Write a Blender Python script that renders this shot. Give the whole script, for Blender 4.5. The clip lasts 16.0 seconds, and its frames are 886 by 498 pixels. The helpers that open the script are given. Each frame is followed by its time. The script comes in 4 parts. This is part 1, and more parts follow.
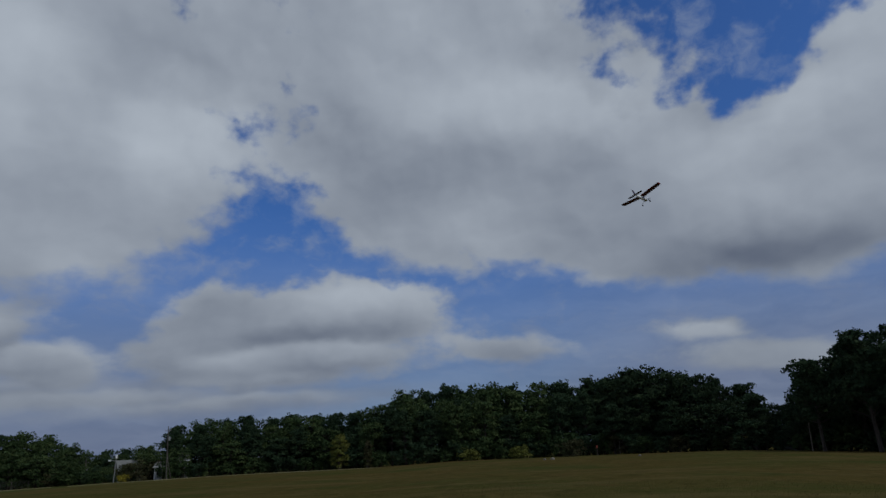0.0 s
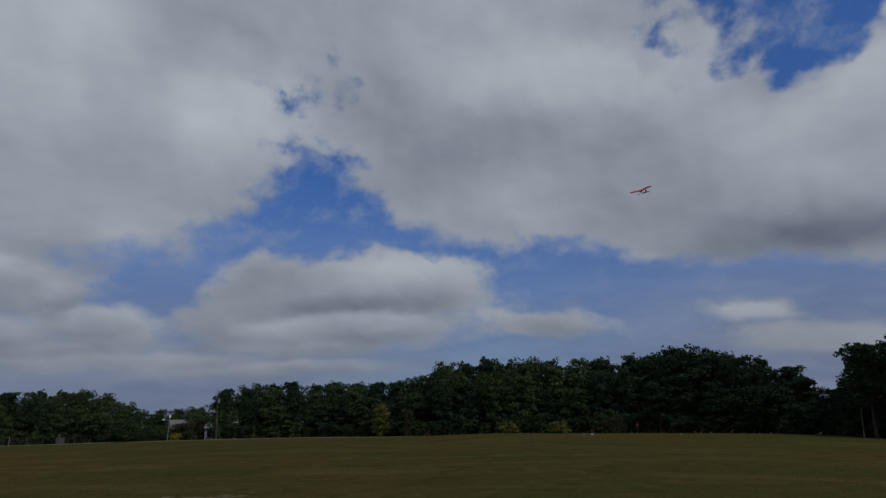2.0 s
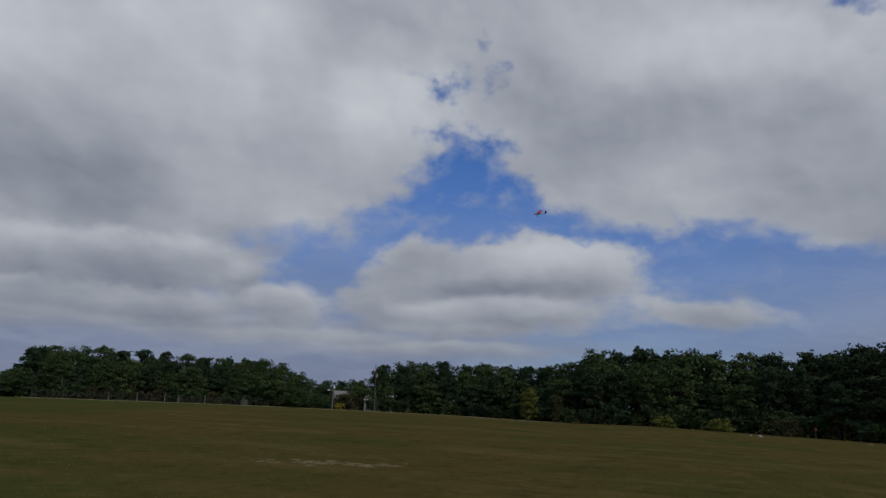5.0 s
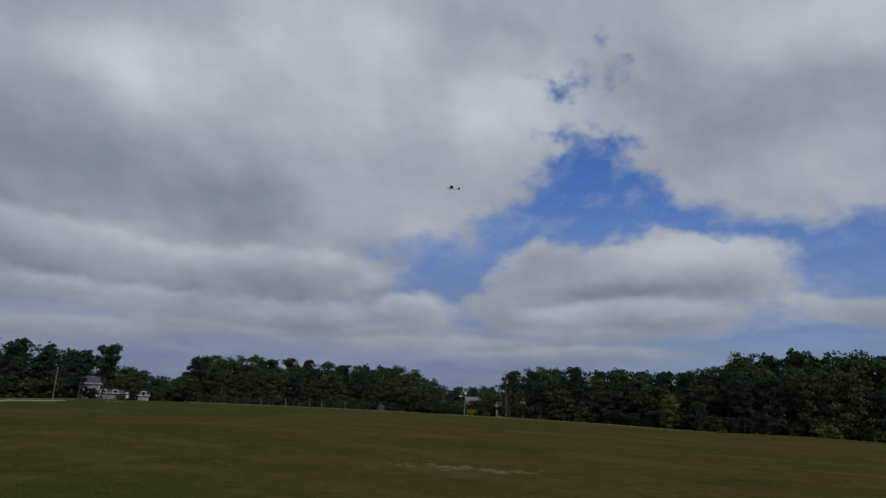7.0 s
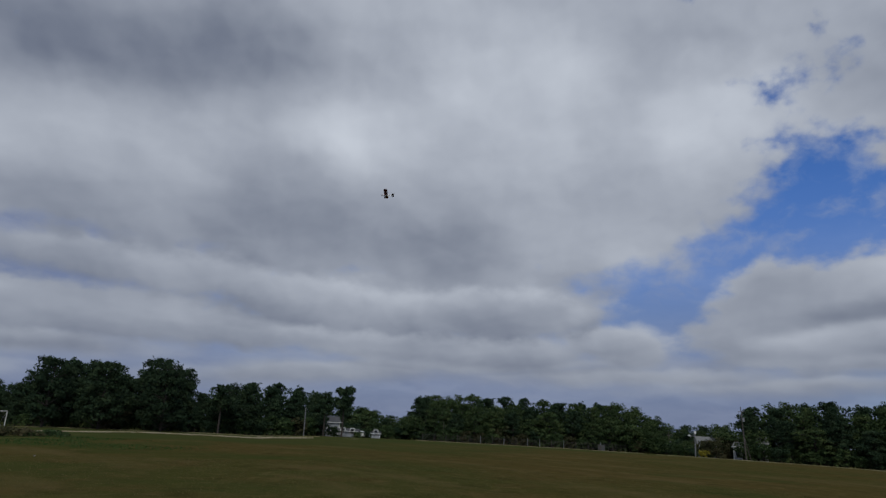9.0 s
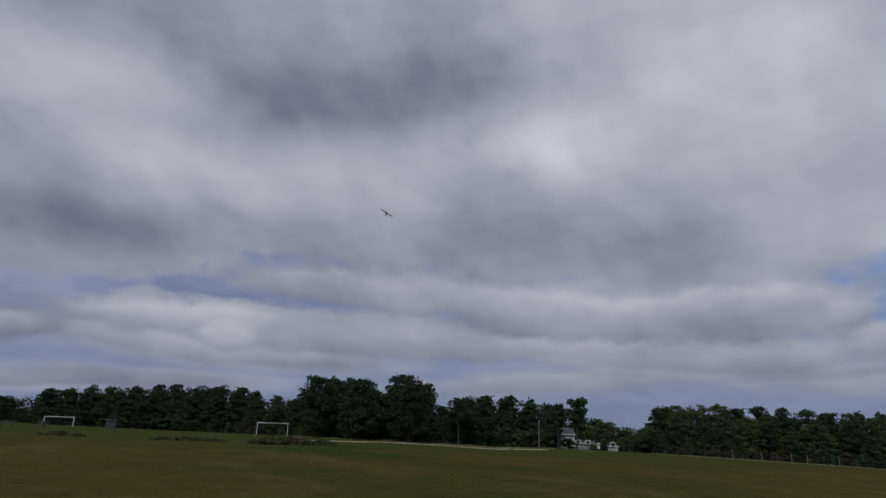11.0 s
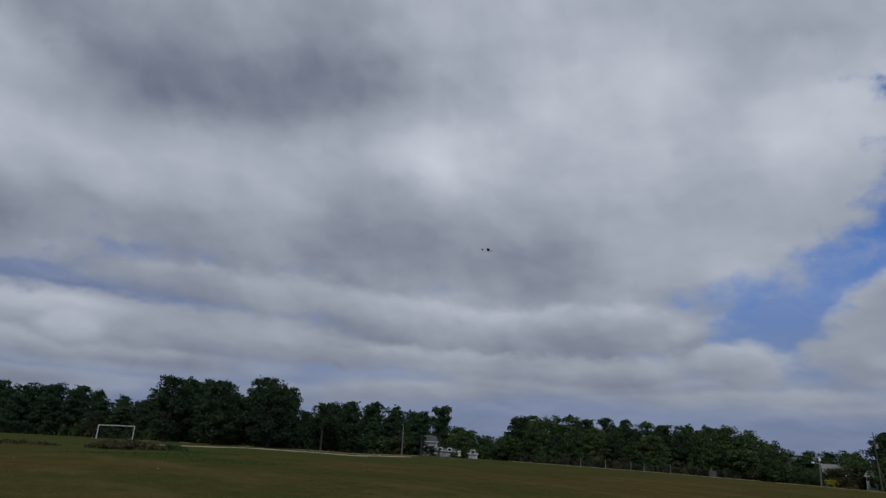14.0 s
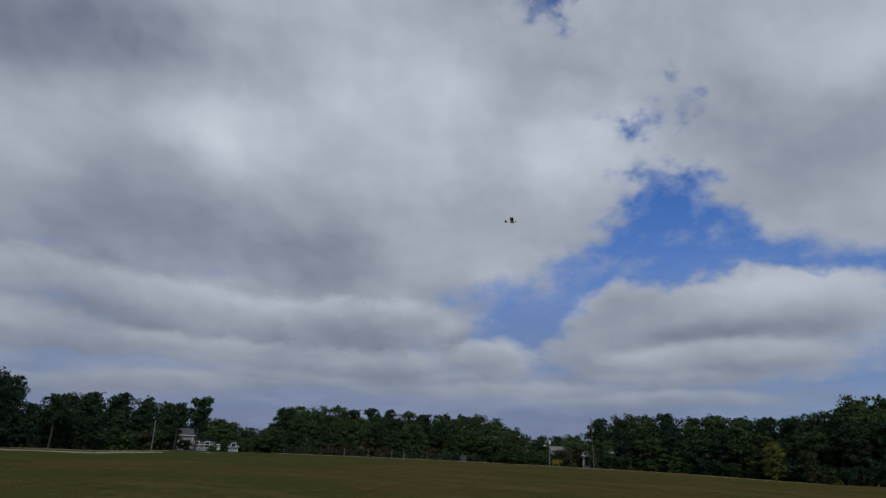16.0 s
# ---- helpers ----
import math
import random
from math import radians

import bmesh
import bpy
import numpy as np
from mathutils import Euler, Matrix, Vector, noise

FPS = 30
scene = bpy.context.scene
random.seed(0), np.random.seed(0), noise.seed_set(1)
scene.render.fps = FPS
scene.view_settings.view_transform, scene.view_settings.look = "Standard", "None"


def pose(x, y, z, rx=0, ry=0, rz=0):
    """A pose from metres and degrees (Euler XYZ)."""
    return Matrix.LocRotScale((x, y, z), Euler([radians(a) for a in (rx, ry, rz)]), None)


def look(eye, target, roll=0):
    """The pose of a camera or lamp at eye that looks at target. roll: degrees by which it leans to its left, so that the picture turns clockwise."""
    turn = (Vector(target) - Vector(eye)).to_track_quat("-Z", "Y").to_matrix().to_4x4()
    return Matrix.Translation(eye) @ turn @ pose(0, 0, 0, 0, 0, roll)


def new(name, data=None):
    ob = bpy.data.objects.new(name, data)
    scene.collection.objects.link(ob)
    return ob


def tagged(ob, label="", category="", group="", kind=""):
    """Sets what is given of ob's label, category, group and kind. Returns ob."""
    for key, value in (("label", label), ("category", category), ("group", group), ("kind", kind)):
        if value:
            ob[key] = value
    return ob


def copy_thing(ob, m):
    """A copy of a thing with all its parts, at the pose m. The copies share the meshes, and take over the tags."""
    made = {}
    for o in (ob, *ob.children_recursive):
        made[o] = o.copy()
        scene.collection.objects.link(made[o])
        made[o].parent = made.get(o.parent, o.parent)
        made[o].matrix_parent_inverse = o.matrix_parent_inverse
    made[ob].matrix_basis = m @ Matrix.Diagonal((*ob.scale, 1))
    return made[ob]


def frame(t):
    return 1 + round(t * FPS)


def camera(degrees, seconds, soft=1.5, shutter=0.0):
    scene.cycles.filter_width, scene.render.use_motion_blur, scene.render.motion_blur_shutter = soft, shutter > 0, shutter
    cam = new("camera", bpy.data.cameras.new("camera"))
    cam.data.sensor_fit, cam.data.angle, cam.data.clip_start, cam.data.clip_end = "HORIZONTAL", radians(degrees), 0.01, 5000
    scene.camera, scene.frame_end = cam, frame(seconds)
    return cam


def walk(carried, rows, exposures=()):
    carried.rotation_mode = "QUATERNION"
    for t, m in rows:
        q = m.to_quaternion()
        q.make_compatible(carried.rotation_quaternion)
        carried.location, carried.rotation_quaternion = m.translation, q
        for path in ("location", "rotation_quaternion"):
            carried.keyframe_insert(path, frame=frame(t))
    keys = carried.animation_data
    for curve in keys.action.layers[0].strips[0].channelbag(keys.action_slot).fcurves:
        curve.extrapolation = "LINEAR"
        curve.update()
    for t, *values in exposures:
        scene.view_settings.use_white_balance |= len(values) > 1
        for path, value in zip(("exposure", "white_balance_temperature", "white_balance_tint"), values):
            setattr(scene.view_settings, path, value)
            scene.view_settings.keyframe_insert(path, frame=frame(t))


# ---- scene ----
cam = camera(72.3, 16.0, soft=1.5)
EYE = 1.6
# seconds, then the turn of the camera in degrees; the operator stands still and pans
TURNS = [
    (0.0, 107.03, 2.64, 0.81), (0.5, 104.87, 1.95, 2.34), (1.0, 102.44, 1.53, 1.71), (1.5, 105.09, 1.50, 3.02),
    (2.0, 104.64, 0.62, 4.39), (2.5, 104.18, -0.30, 6.29), (3.0, 104.49, -0.63, 7.77), (3.5, 103.55, -0.84, 11.59),
    (3.7, 103.36, -1.22, 12.66), (5.8, 103.21, -3.53, 21.99), (6.0, 103.34, -3.58, 23.33), (6.5, 102.99, -3.21, 27.23),
    (7.0, 102.80, -3.02, 29.96), (7.5, 103.32, -2.95, 35.32), (8.0, 104.45, -3.35, 39.14), (8.5, 105.05, -3.07, 43.96),
    (9.0, 105.21, -2.80, 49.59), (9.5, 104.97, -2.91, 55.32), (9.7, 105.3, -2.8, 57.66), (11.8, 105.09, -2.65, 76.2),
    (12.0, 105.31, -2.75, 77.00), (12.5, 107.45, -3.59, 73.71), (13.0, 108.27, -3.15, 65.85), (13.5, 107.04, -2.96, 62.18),
    (14.0, 106.49, -3.57, 58.35), (14.5, 106.30, -3.30, 54.27), (15.0, 105.82, -3.11, 47.41), (15.5, 106.09, -2.67, 41.43),
    (16.0, 106.80, -2.56, 37.41),
]
EXPOSURES = [(0.0, -0.38, 5900, 7), (1.0, -0.44, 5950, 7), (1.5, -0.42, 6000, 8), (2.0, -0.40, 6050, 9), (2.5, -0.24, 6200, 9), (3.5, -0.06, 6350, 10), (6.0, -0.10, 6200, 10), (9.0, -0.08, 6050, 10), (12.5, -0.08, 6050, 10), (16.0, -0.07, 5950, 10)]
walk(cam, [(t, pose(0, 0, EYE, rx, ry, rz)) for t, rx, ry, rz in TURNS], EXPOSURES)

# ---- world, sun ----
# bearings in degrees: 0 is straight ahead at the start, positive to the left
SUN_BEARING, SUN_HEIGHT = -122.0, 46.0
SKY_STRENGTH = 0.085

world = bpy.data.worlds.new("sky")
scene.world = world
world.use_nodes = True
W = world.node_tree
W.nodes.clear()


def put(tree, socket, value):
    if isinstance(value, bpy.types.NodeSocket):
        tree.links.new(value, socket)
    else:
        socket.default_value = value


def calc(tree, op, a, b=0.0, c=0.0, clamp=False):
    n = tree.nodes.new("ShaderNodeMath")
    n.operation, n.use_clamp = op, clamp
    for socket, value in zip(n.inputs, (a, b, c)):
        put(tree, socket, value)
    return n.outputs[0]


def vec(tree, op, a, b=(0, 0, 0)):
    n = tree.nodes.new("ShaderNodeVectorMath")
    n.operation = op
    put(tree, n.inputs[0], a)
    put(tree, n.inputs[1], b)
    return n.outputs["Value"] if op in ("LENGTH", "DOT_PRODUCT") else n.outputs[0]


def join(tree, x, y, z):
    n = tree.nodes.new("ShaderNodeCombineXYZ")
    for socket, value in zip(n.inputs, (x, y, z)):
        put(tree, socket, value)
    return n.outputs[0]


def split(tree, v):
    n = tree.nodes.new("ShaderNodeSeparateXYZ")
    put(tree, n.inputs[0], v)
    return n.outputs


def noise_of(tree, v, scale, detail=4.0, rough=0.55, out=0):
    n = tree.nodes.new("ShaderNodeTexNoise")
    put(tree, n.inputs["Vector"], v)
    n.inputs["Scale"].default_value, n.inputs["Detail"].default_value, n.inputs["Roughness"].default_value = scale, detail, rough
    return n.outputs[out]


def ramp(tree, v, lo, hi, a=0.0, b=1.0, smooth=True):
    n = tree.nodes.new("ShaderNodeMapRange")
    n.interpolation_type = "SMOOTHSTEP" if smooth else "LINEAR"
    for socket, value in zip(n.inputs, (v, lo, hi, a, b)):
        put(tree, socket, value)
    return n.outputs[0]


def blend(tree, fac, a, b):
    n = tree.nodes.new("ShaderNodeMix")
    n.data_type = "RGBA"
    put(tree, n.inputs[0], fac)
    put(tree, n.inputs[6], a if isinstance(a, bpy.types.NodeSocket) else (*a, 1))
    put(tree, n.inputs[7], b if isinstance(b, bpy.types.NodeSocket) else (*b, 1))
    return n.outputs[2]


def make_sky():
    """Blue sky with haze towards the horizon, then cumulus laid over it from the far clouds to the near ones."""
    sky = W.nodes.new("ShaderNodeTexSky")
    sky.sky_type, sky.sun_disc = "NISHITA", False
    sky.sun_elevation, sky.sun_rotation = radians(SUN_HEIGHT), radians(-SUN_BEARING)
    way = W.nodes.new("ShaderNodeTexCoord").outputs["Generated"]
    x, y, z = split(W, way)
    bearing = calc(W, "MULTIPLY", calc(W, "ARCTAN2", calc(W, "MULTIPLY", x, -1.0), y), 57.2958)
    height = calc(W, "MULTIPLY", calc(W, "ARCSINE", z), 57.2958)
    place = join(W, bearing, height, 1.0)
    # far clouds are seen smaller and flatter, so the lumps shrink towards the horizon
    size = ramp(W, height, 2.0, 26.0, 0.22, 1.0, False)
    flat = calc(W, "ADD", height, calc(W, "MULTIPLY", calc(W, "LOGARITHM", calc(W, "ADD", calc(W, "DIVIDE", calc(W, "MAXIMUM", height, -2.0), 4.0), 1.0), 2.71828), 8.0))
    lump = join(W, bearing, flat, 0.0)

    def mix(fac, a, b):
        n = W.nodes.new("ShaderNodeMix")
        n.data_type = "VECTOR"
        for socket, value in zip((n.inputs[0], n.inputs[4], n.inputs[5]), (fac, a, b)):
            put(W, socket, value)
        return n.outputs[1]

    def stir(scale, detail, rough):
        other = vec(W, "ADD", lump, (71.3, 18.9, 0.0))
        pair = join(W, noise_of(W, lump, scale, detail, rough), noise_of(W, other, scale, detail, rough), 0.0)
        return vec(W, "SUBTRACT", pair, (0.5, 0.5, 0.0))

    wide = stir(0.09, 2.0, 0.5)
    fine = stir(0.24, 3.0, 0.5)
    bend = vec(W, "ADD", vec(W, "MULTIPLY", wide, (5.0, 3.0, 0.0)), vec(W, "MULTIPLY", fine, (4.5, 3.5, 0.0)))
    bent = vec(W, "ADD", place, vec(W, "MULTIPLY", bend, join(W, size, size, 0.0)))
    ragged = calc(W, "MULTIPLY", calc(W, "SUBTRACT", noise_of(W, lump, 0.26, 5.0, 0.52), 0.5), calc(W, "MULTIPLY", size, 6.0))

    # light falls on the billows from the upper right
    def relief(scale, reach, detail):
        curl = vec(W, "ADD", lump, vec(W, "MULTIPLY", fine, (2.0, 2.0, 0.0)))
        toward = vec(W, "ADD", curl, (-reach, reach * 1.3, 0.0))
        return calc(W, "SUBTRACT", noise_of(W, curl, scale, detail, 0.5), noise_of(W, toward, scale, detail, 0.5))

    puffs = calc(W, "MULTIPLY", relief(0.40, 0.6, 2.0), 0.08)
    shade = calc(W, "ADD", calc(W, "MULTIPLY", relief(0.055, 4.0, 1.5), 0.50), calc(W, "MULTIPLY", relief(0.14, 1.6, 2.0), 0.20))
    shade = calc(W, "ADD", shade, puffs)
    drift = vec(W, "ADD", place, vec(W, "MULTIPLY", vec(W, "ADD", vec(W, "MULTIPLY", wide, (10.0, 5.0, 0.0)), vec(W, "MULTIPLY", fine, (3.0, 2.5, 0.0))), join(W, size, size, 0.0)))

    def oval(v, b, h, rx, ry, turn):
        """How far out of an oval v lies (1 on its rim), and how high in it; v has 1 for its third component."""
        c, s = math.cos(radians(turn)), math.sin(radians(turn))
        along = vec(W, "DOT_PRODUCT", v, (c / rx, s / rx, -(b * c + h * s) / rx))
        up = vec(W, "DOT_PRODUCT", v, (-s / ry, c / ry, (b * s - h * c) / ry))
        return calc(W, "SQRT", calc(W, "MULTIPLY_ADD", along, along, calc(W, "MULTIPLY", up, up))), up

    for rows in (LIT, SHADED):
        for b, h, rx, ry, turn, weight in rows:
            shade = calc(W, "ADD", shade, ramp(W, oval(drift, b, h, rx, ry, turn)[0], 1.4, 0.0, 0.0, weight * SPOTS))

    # blue, a thin veil, and bands of haze
    blue = vec(W, "MULTIPLY", sky.outputs[0], (0.47 * SKY_STRENGTH, 0.74 * SKY_STRENGTH, 1.24 * SKY_STRENGTH))
    veil = noise_of(W, vec(W, "ADD", lump, vec(W, "MULTIPLY", fine, (4.0, 4.0, 0.0))), 0.20, 6.0, 0.6)
    seen = mix( ramp(W, veil, 0.46, 0.78, 0.0, 0.6), blue, (0.33, 0.37, 0.46))
    low = noise_of(W, vec(W, "ADD", vec(W, "MULTIPLY", place, (0.08, 0.36, 0.0)), vec(W, "MULTIPLY", fine, (0.8, 0.8, 0.0))), 1.0, 4.0, 0.55)
    haze = mix( ramp(W, low, 0.25, 0.85), HAZE, HAZE_LIGHT)
    pale = calc(W, "MULTIPLY", ramp(W, height, 22.0, 3.0, 0.0, 0.92), ramp(W, calc(W, "ABSOLUTE", calc(W, "SUBTRACT", bearing, 1.0)), 4.0, 24.0, 0.74, 1.0))
    pale = calc(W, "MAXIMUM", pale, calc(W, "MULTIPLY", ramp(W, bearing, 48.0, 78.0, 0.0, 0.93), ramp(W, height, 24.0, 12.0)))
    seen = mix( pale, seen, haze)

    # elsewhere round the horizon and overhead the same broken deck goes on
    away = calc(W, "MAXIMUM", ramp(W, calc(W, "ABSOLUTE", calc(W, "SUBTRACT", bearing, 37.0)), 88.0, 110.0), ramp(W, height, 42.0, 55.0))
    deck = calc(W, "MULTIPLY", away, ramp(W, noise_of(W, place, 0.06, 5.0, 0.55), 0.36, 0.52))
    seen = mix( deck, seen, mix( calc(W, "ADD", 0.42, shade), CLOUD_DARK, CLOUD_LIGHT))
    for soft, torn, rows in CLOUDS.values():
        field, tone = None, None
        for b, h, rx, ry, turn, top, base in rows:
            out, up = oval(bent, b, h, rx, ry, turn)
            inside = calc(W, "MULTIPLY", calc(W, "SUBTRACT", 1.0, out), ry)
            own = ramp(W, up, -0.8, 0.7, base, top)
            if field is None:
                field, tone = inside, own
            else:
                n = W.nodes.new("ShaderNodeMix")
                put(W, n.inputs[0], ramp(W, inside, -0.12 * ry, 0.45 * ry))
                put(W, n.inputs[2], tone)
                put(W, n.inputs[3], own)
                tone = n.outputs[0]
                field = calc(W, "SMOOTH_MAX", field, inside, min(1.2, ry * 0.3))
        field = calc(W, "ADD", field, calc(W, "MULTIPLY", ragged, torn))
        cover = ramp(W, field, -soft * 1.2, soft * 1.4)
        lit = calc(W, "ADD", tone, shade, clamp=True)
        seen = mix( cover, seen, mix( lit, CLOUD_DARK, CLOUD_LIGHT))
    back = W.nodes.new("ShaderNodeBackground")
    put(W, back.inputs[0], seen)
    back.inputs[1].default_value = 1.0
    out = W.nodes.new("ShaderNodeOutputWorld")
    W.links.new(back.outputs[0], out.inputs[0])


HAZE, HAZE_LIGHT = (0.168, 0.195, 0.290), (0.270, 0.295, 0.385)
CLOUD_DARK, CLOUD_LIGHT, SPOTS = (0.114, 0.132, 0.182), (0.695, 0.712, 0.735), 1.0
# each cloud: softness and raggedness of its edge, then its masses: bearing, height, half width, half height, turn, tone at the top and at the base
CLOUDS = {}
CLOUDS["horizon bands"] = (0.5, 0.5, [
    (59.6, 3.3, 15.4, 1.1, -4.6, 0.4, 0.26), (19.3, 3.5, 12.6, 0.8, -2.1, 0.42, 0.3), (34.7, 3.9, 15.7, 1.0, -0.9, 0.42, 0.28), (44.3, 4.4, 17.6, 0.9, -2.1, 0.42, 0.28),
    (52.8, 6.4, 8.9, 1.4, 1.5, 0.4, 0.24), (50.7, 4.1, 11.1, 0.7, 0.7, 0.36, 0.26), (99.5, 1.6, 14.0, 1.0, -1.9, 0.26, 0.18), (90.6, 4.7, 16.3, 1.6, 1.7, 0.4, 0.22),
])
CLOUDS["low cumulus"] = (0.4, 0.9, [
    (80.5, 6.9, 26.0, 2.1, 1.3, 0.34, 0.2), (94.8, 7.1, 9.6, 1.7, -1.5, 0.54, 0.22), (108.0, 4.9, 4.6, 1.3, -6.7, 0.44, 0.22), (110.7, 8.5, 2.6, 1.6, -9.5, 0.46, 0.3),
    (101.2, 11.5, 10.0, 1.7, -5.3, 0.48, 0.26), (90.6, 6.1, 2.9, 1.5, 1.8, 0.48, 0.28), (-22.6, 7.6, 3.4, 0.8, 5.8, 0.5, 0.4), (-28.2, 5.0, 8.0, 1.4, 5.4, 0.34, 0.3),
])
CLOUDS["small cumulus"] = (0.45, 0.8, [
    (33.2, 6.5, 4.5, 1.9, 1.3, 0.56, 0.28), (45.3, 5.8, 8.8, 2.0, 0.0, 0.5, 0.24), (56.3, 6.1, 9.4, 1.8, 1.9, 0.5, 0.24), (56.9, 6.5, 13.7, 1.4, -1.1, 0.5, 0.28),
    (16.8, 6.5, 10.0, 2.1, -0.9, 0.52, 0.22), (34.5, 6.9, 5.1, 1.7, -0.5, 0.54, 0.26),
])
CLOUDS["valley cumulus"] = (0.45, 1.0, [
    (-4.3, 7.6, 7.4, 1.2, 5.4, 0.48, 0.34), (20.4, 7.8, 7.9, 2.9, -2.0, 0.36, 0.24), (20.6, 10.4, 5.8, 3.3, -2.4, 0.3, 0.26), (9.3, 11.1, 10.5, 3.5, 1.6, 0.6, 0.24),
    (13.0, 7.1, 11.7, 1.6, -1.0, 0.48, 0.24),
])
CLOUDS["long bank"] = (0.5, 1.0, [
    (50.2, 10.9, 14.5, 2.5, 3.9, 0.54, 0.2), (74.4, 11.5, 12.4, 2.2, 0.2, 0.5, 0.22), (76.0, 11.1, 15.4, 2.1, 1.3, 0.52, 0.28), (55.0, 9.7, 19.2, 3.0, 1.1, 0.56, 0.24),
    (40.7, 9.5, 5.5, 2.6, 4.6, 0.58, 0.24), (44.8, 9.9, 7.7, 2.8, -1.4, 0.58, 0.2),
])
CLOUDS["main bank"] = (0.9, 1.2, [
    (50.8, 13.9, 17.9, 2.9, 1.2, 0.4, 0.3), (83.3, 37.1, 56.9, 10.6, -5.0, 0.4, 0.34), (105.0, 19.6, 22.4, 9.9, -4.3, 0.46, 0.3), (59.2, 25.1, 31.6, 12.0, 3.4, 0.46, 0.32),
    (72.6, 23.4, 29.4, 10.8, -3.9, 0.46, 0.34), (60.4, 24.2, 24.1, 12.4, -4.4, 0.48, 0.28), (38.0, 23.8, 18.5, 11.4, -3.4, 0.54, 0.4), (47.2, 30.2, 24.8, 14.7, 7.9, 0.5, 0.42),
])
CLOUDS["right bank"] = (0.8, 1.2, [
    (-41.1, 26.2, 5.0, 5.1, 22.2, 0.58, 0.44), (20.8, 34.5, 6.0, 6.7, -37.6, 0.42, 0.4), (0.4, 35.0, 17.5, 10.0, 8.5, 0.54, 0.44), (-35.4, 21.5, 11.6, 5.7, -3.6, 0.56, 0.36),
    (-15.5, 22.1, 16.7, 9.1, 13.1, 0.54, 0.36), (-0.1, 20.3, 11.1, 5.2, 6.9, 0.48, 0.4), (-1.7, 25.8, 17.3, 10.9, 4.5, 0.52, 0.38), (-30.2, 15.9, 11.6, 4.9, 2.7, 0.5, 0.3),
])
CLOUDS["torn wisp"] = (1.6, 2.2, [
    (16.6, 27.3, 5.8, 3.8, -11.4, 0.44, 0.42), (-16.3, 33.9, 5.6, 2.8, 22.4, 0.44, 0.4), (-19.8, 31.2, 4.1, 2.1, 14.4, 0.5, 0.45),
])
# lit shoulders and shaded bases inside the clouds: bearing, height, half width, half height, turn, weight
LIT = [
    (26.0, 24.1, 7.8, 7.6, 1.0, 0.16), (43.0, 28.5, 8.1, 6.9, -5.5, 0.14), (59.4, 24.4, 9.7, 4.8, 7.3, 0.1), (34.1, 13.7, 7.1, 2.4, -2.5, 0.08), (111.1, 23.4, 5.7, 2.5, -1.3, 0.14),
    (97.9, 20.6, 11.4, 2.7, 7.5, 0.16), (56.5, 26.3, 9.3, 4.0, -13.7, 0.15), (40.4, 30.5, 8.4, 5.0, 14.5, 0.08), (80.0, 21.3, 13.0, 4.2, -4.1, 0.1), (62.7, 25.1, 9.1, 3.6, 12.8, 0.14),
    (39.8, 28.9, 12.6, 6.8, 4.3, 0.08), (-8.8, 29.8, 13.6, 3.8, 1.2, 0.17), (-2.7, 17.8, 8.9, 2.1, 3.4, 0.08), (-34.0, 24.4, 8.0, 2.7, -9.8, 0.14), (24.3, 26.0, 5.8, 4.8, 31.7, 0.12),
    (7.1, 13.1, 7.1, 1.9, 0.2, 0.1), (43.9, 11.4, 6.0, 1.5, 1.3, 0.12),
]
SHADED = [
    (60.0, 15.5, 18.6, 3.0, -1.2, -0.1), (78.2, 29.2, 21.2, 5.8, -0.9, -0.22), (82.4, 28.7, 15.7, 3.9, -9.7, -0.12), (107.4, 30.7, 9.9, 4.1, 6.4, -0.14), (101.7, 14.4, 13.7, 2.4, -4.4, -0.18),
    (2.5, 24.0, 10.6, 4.6, 2.7, -0.1), (-28.5, 13.6, 8.0, 2.6, 1.1, -0.22), (-19.6, 12.9, 4.8, 1.6, 7.1, -0.1), (13.6, 9.1, 10.2, 1.1, -1.1, -0.12),
]

make_sky()

sun = new("sun", bpy.data.lights.new("sun", "SUN"))
sun.data.energy, sun.data.angle, sun.data.color = 1.5, radians(12), (1.0, 0.95, 0.86)
sun.matrix_world = look((0, 0, 0), (-math.sin(radians(-SUN_BEARING)) * math.cos(radians(SUN_HEIGHT)), -math.cos(radians(SUN_BEARING)) * math.cos(radians(SUN_HEIGHT)), -math.sin(radians(SUN_HEIGHT))))


# ---- materials ----
def material(name, rough=0.8, metal=0.0, spec=0.3):
    m = bpy.data.materials.new(name)
    m.use_nodes = True
    b = m.node_tree.nodes["Principled BSDF"]
    b.inputs["Roughness"].default_value, b.inputs["Metallic"].default_value, b.inputs["Specular IOR Level"].default_value = rough, metal, spec
    return m, m.node_tree, b


def bump(tree, bsdf, height, strength=0.3, distance=0.02):
    n = tree.nodes.new("ShaderNodeBump")
    n.inputs["Strength"].default_value, n.inputs["Distance"].default_value = strength, distance
    put(tree, n.inputs["Height"], height)
    tree.links.new(n.outputs[0], bsdf.inputs["Normal"])


def worn(name, colour, dark, scale=6.0, rough=0.7, metal=0.0, relief=0.15):
    """A plain surface with stains at two scales."""
    m, t, b = material(name, rough, metal)
    at = t.nodes.new("ShaderNodeTexCoord").outputs["Object"]
    fac = calc(t, "ADD", calc(t, "MULTIPLY", noise_of(t, at, scale), 0.6), calc(t, "MULTIPLY", noise_of(t, at, scale * 8), 0.4))
    put(t, b.inputs["Base Color"], blend(t, ramp(t, fac, 0.35, 0.65), dark, colour))
    bump(t, b, noise_of(t, at, scale * 6), relief, 0.01)
    return m


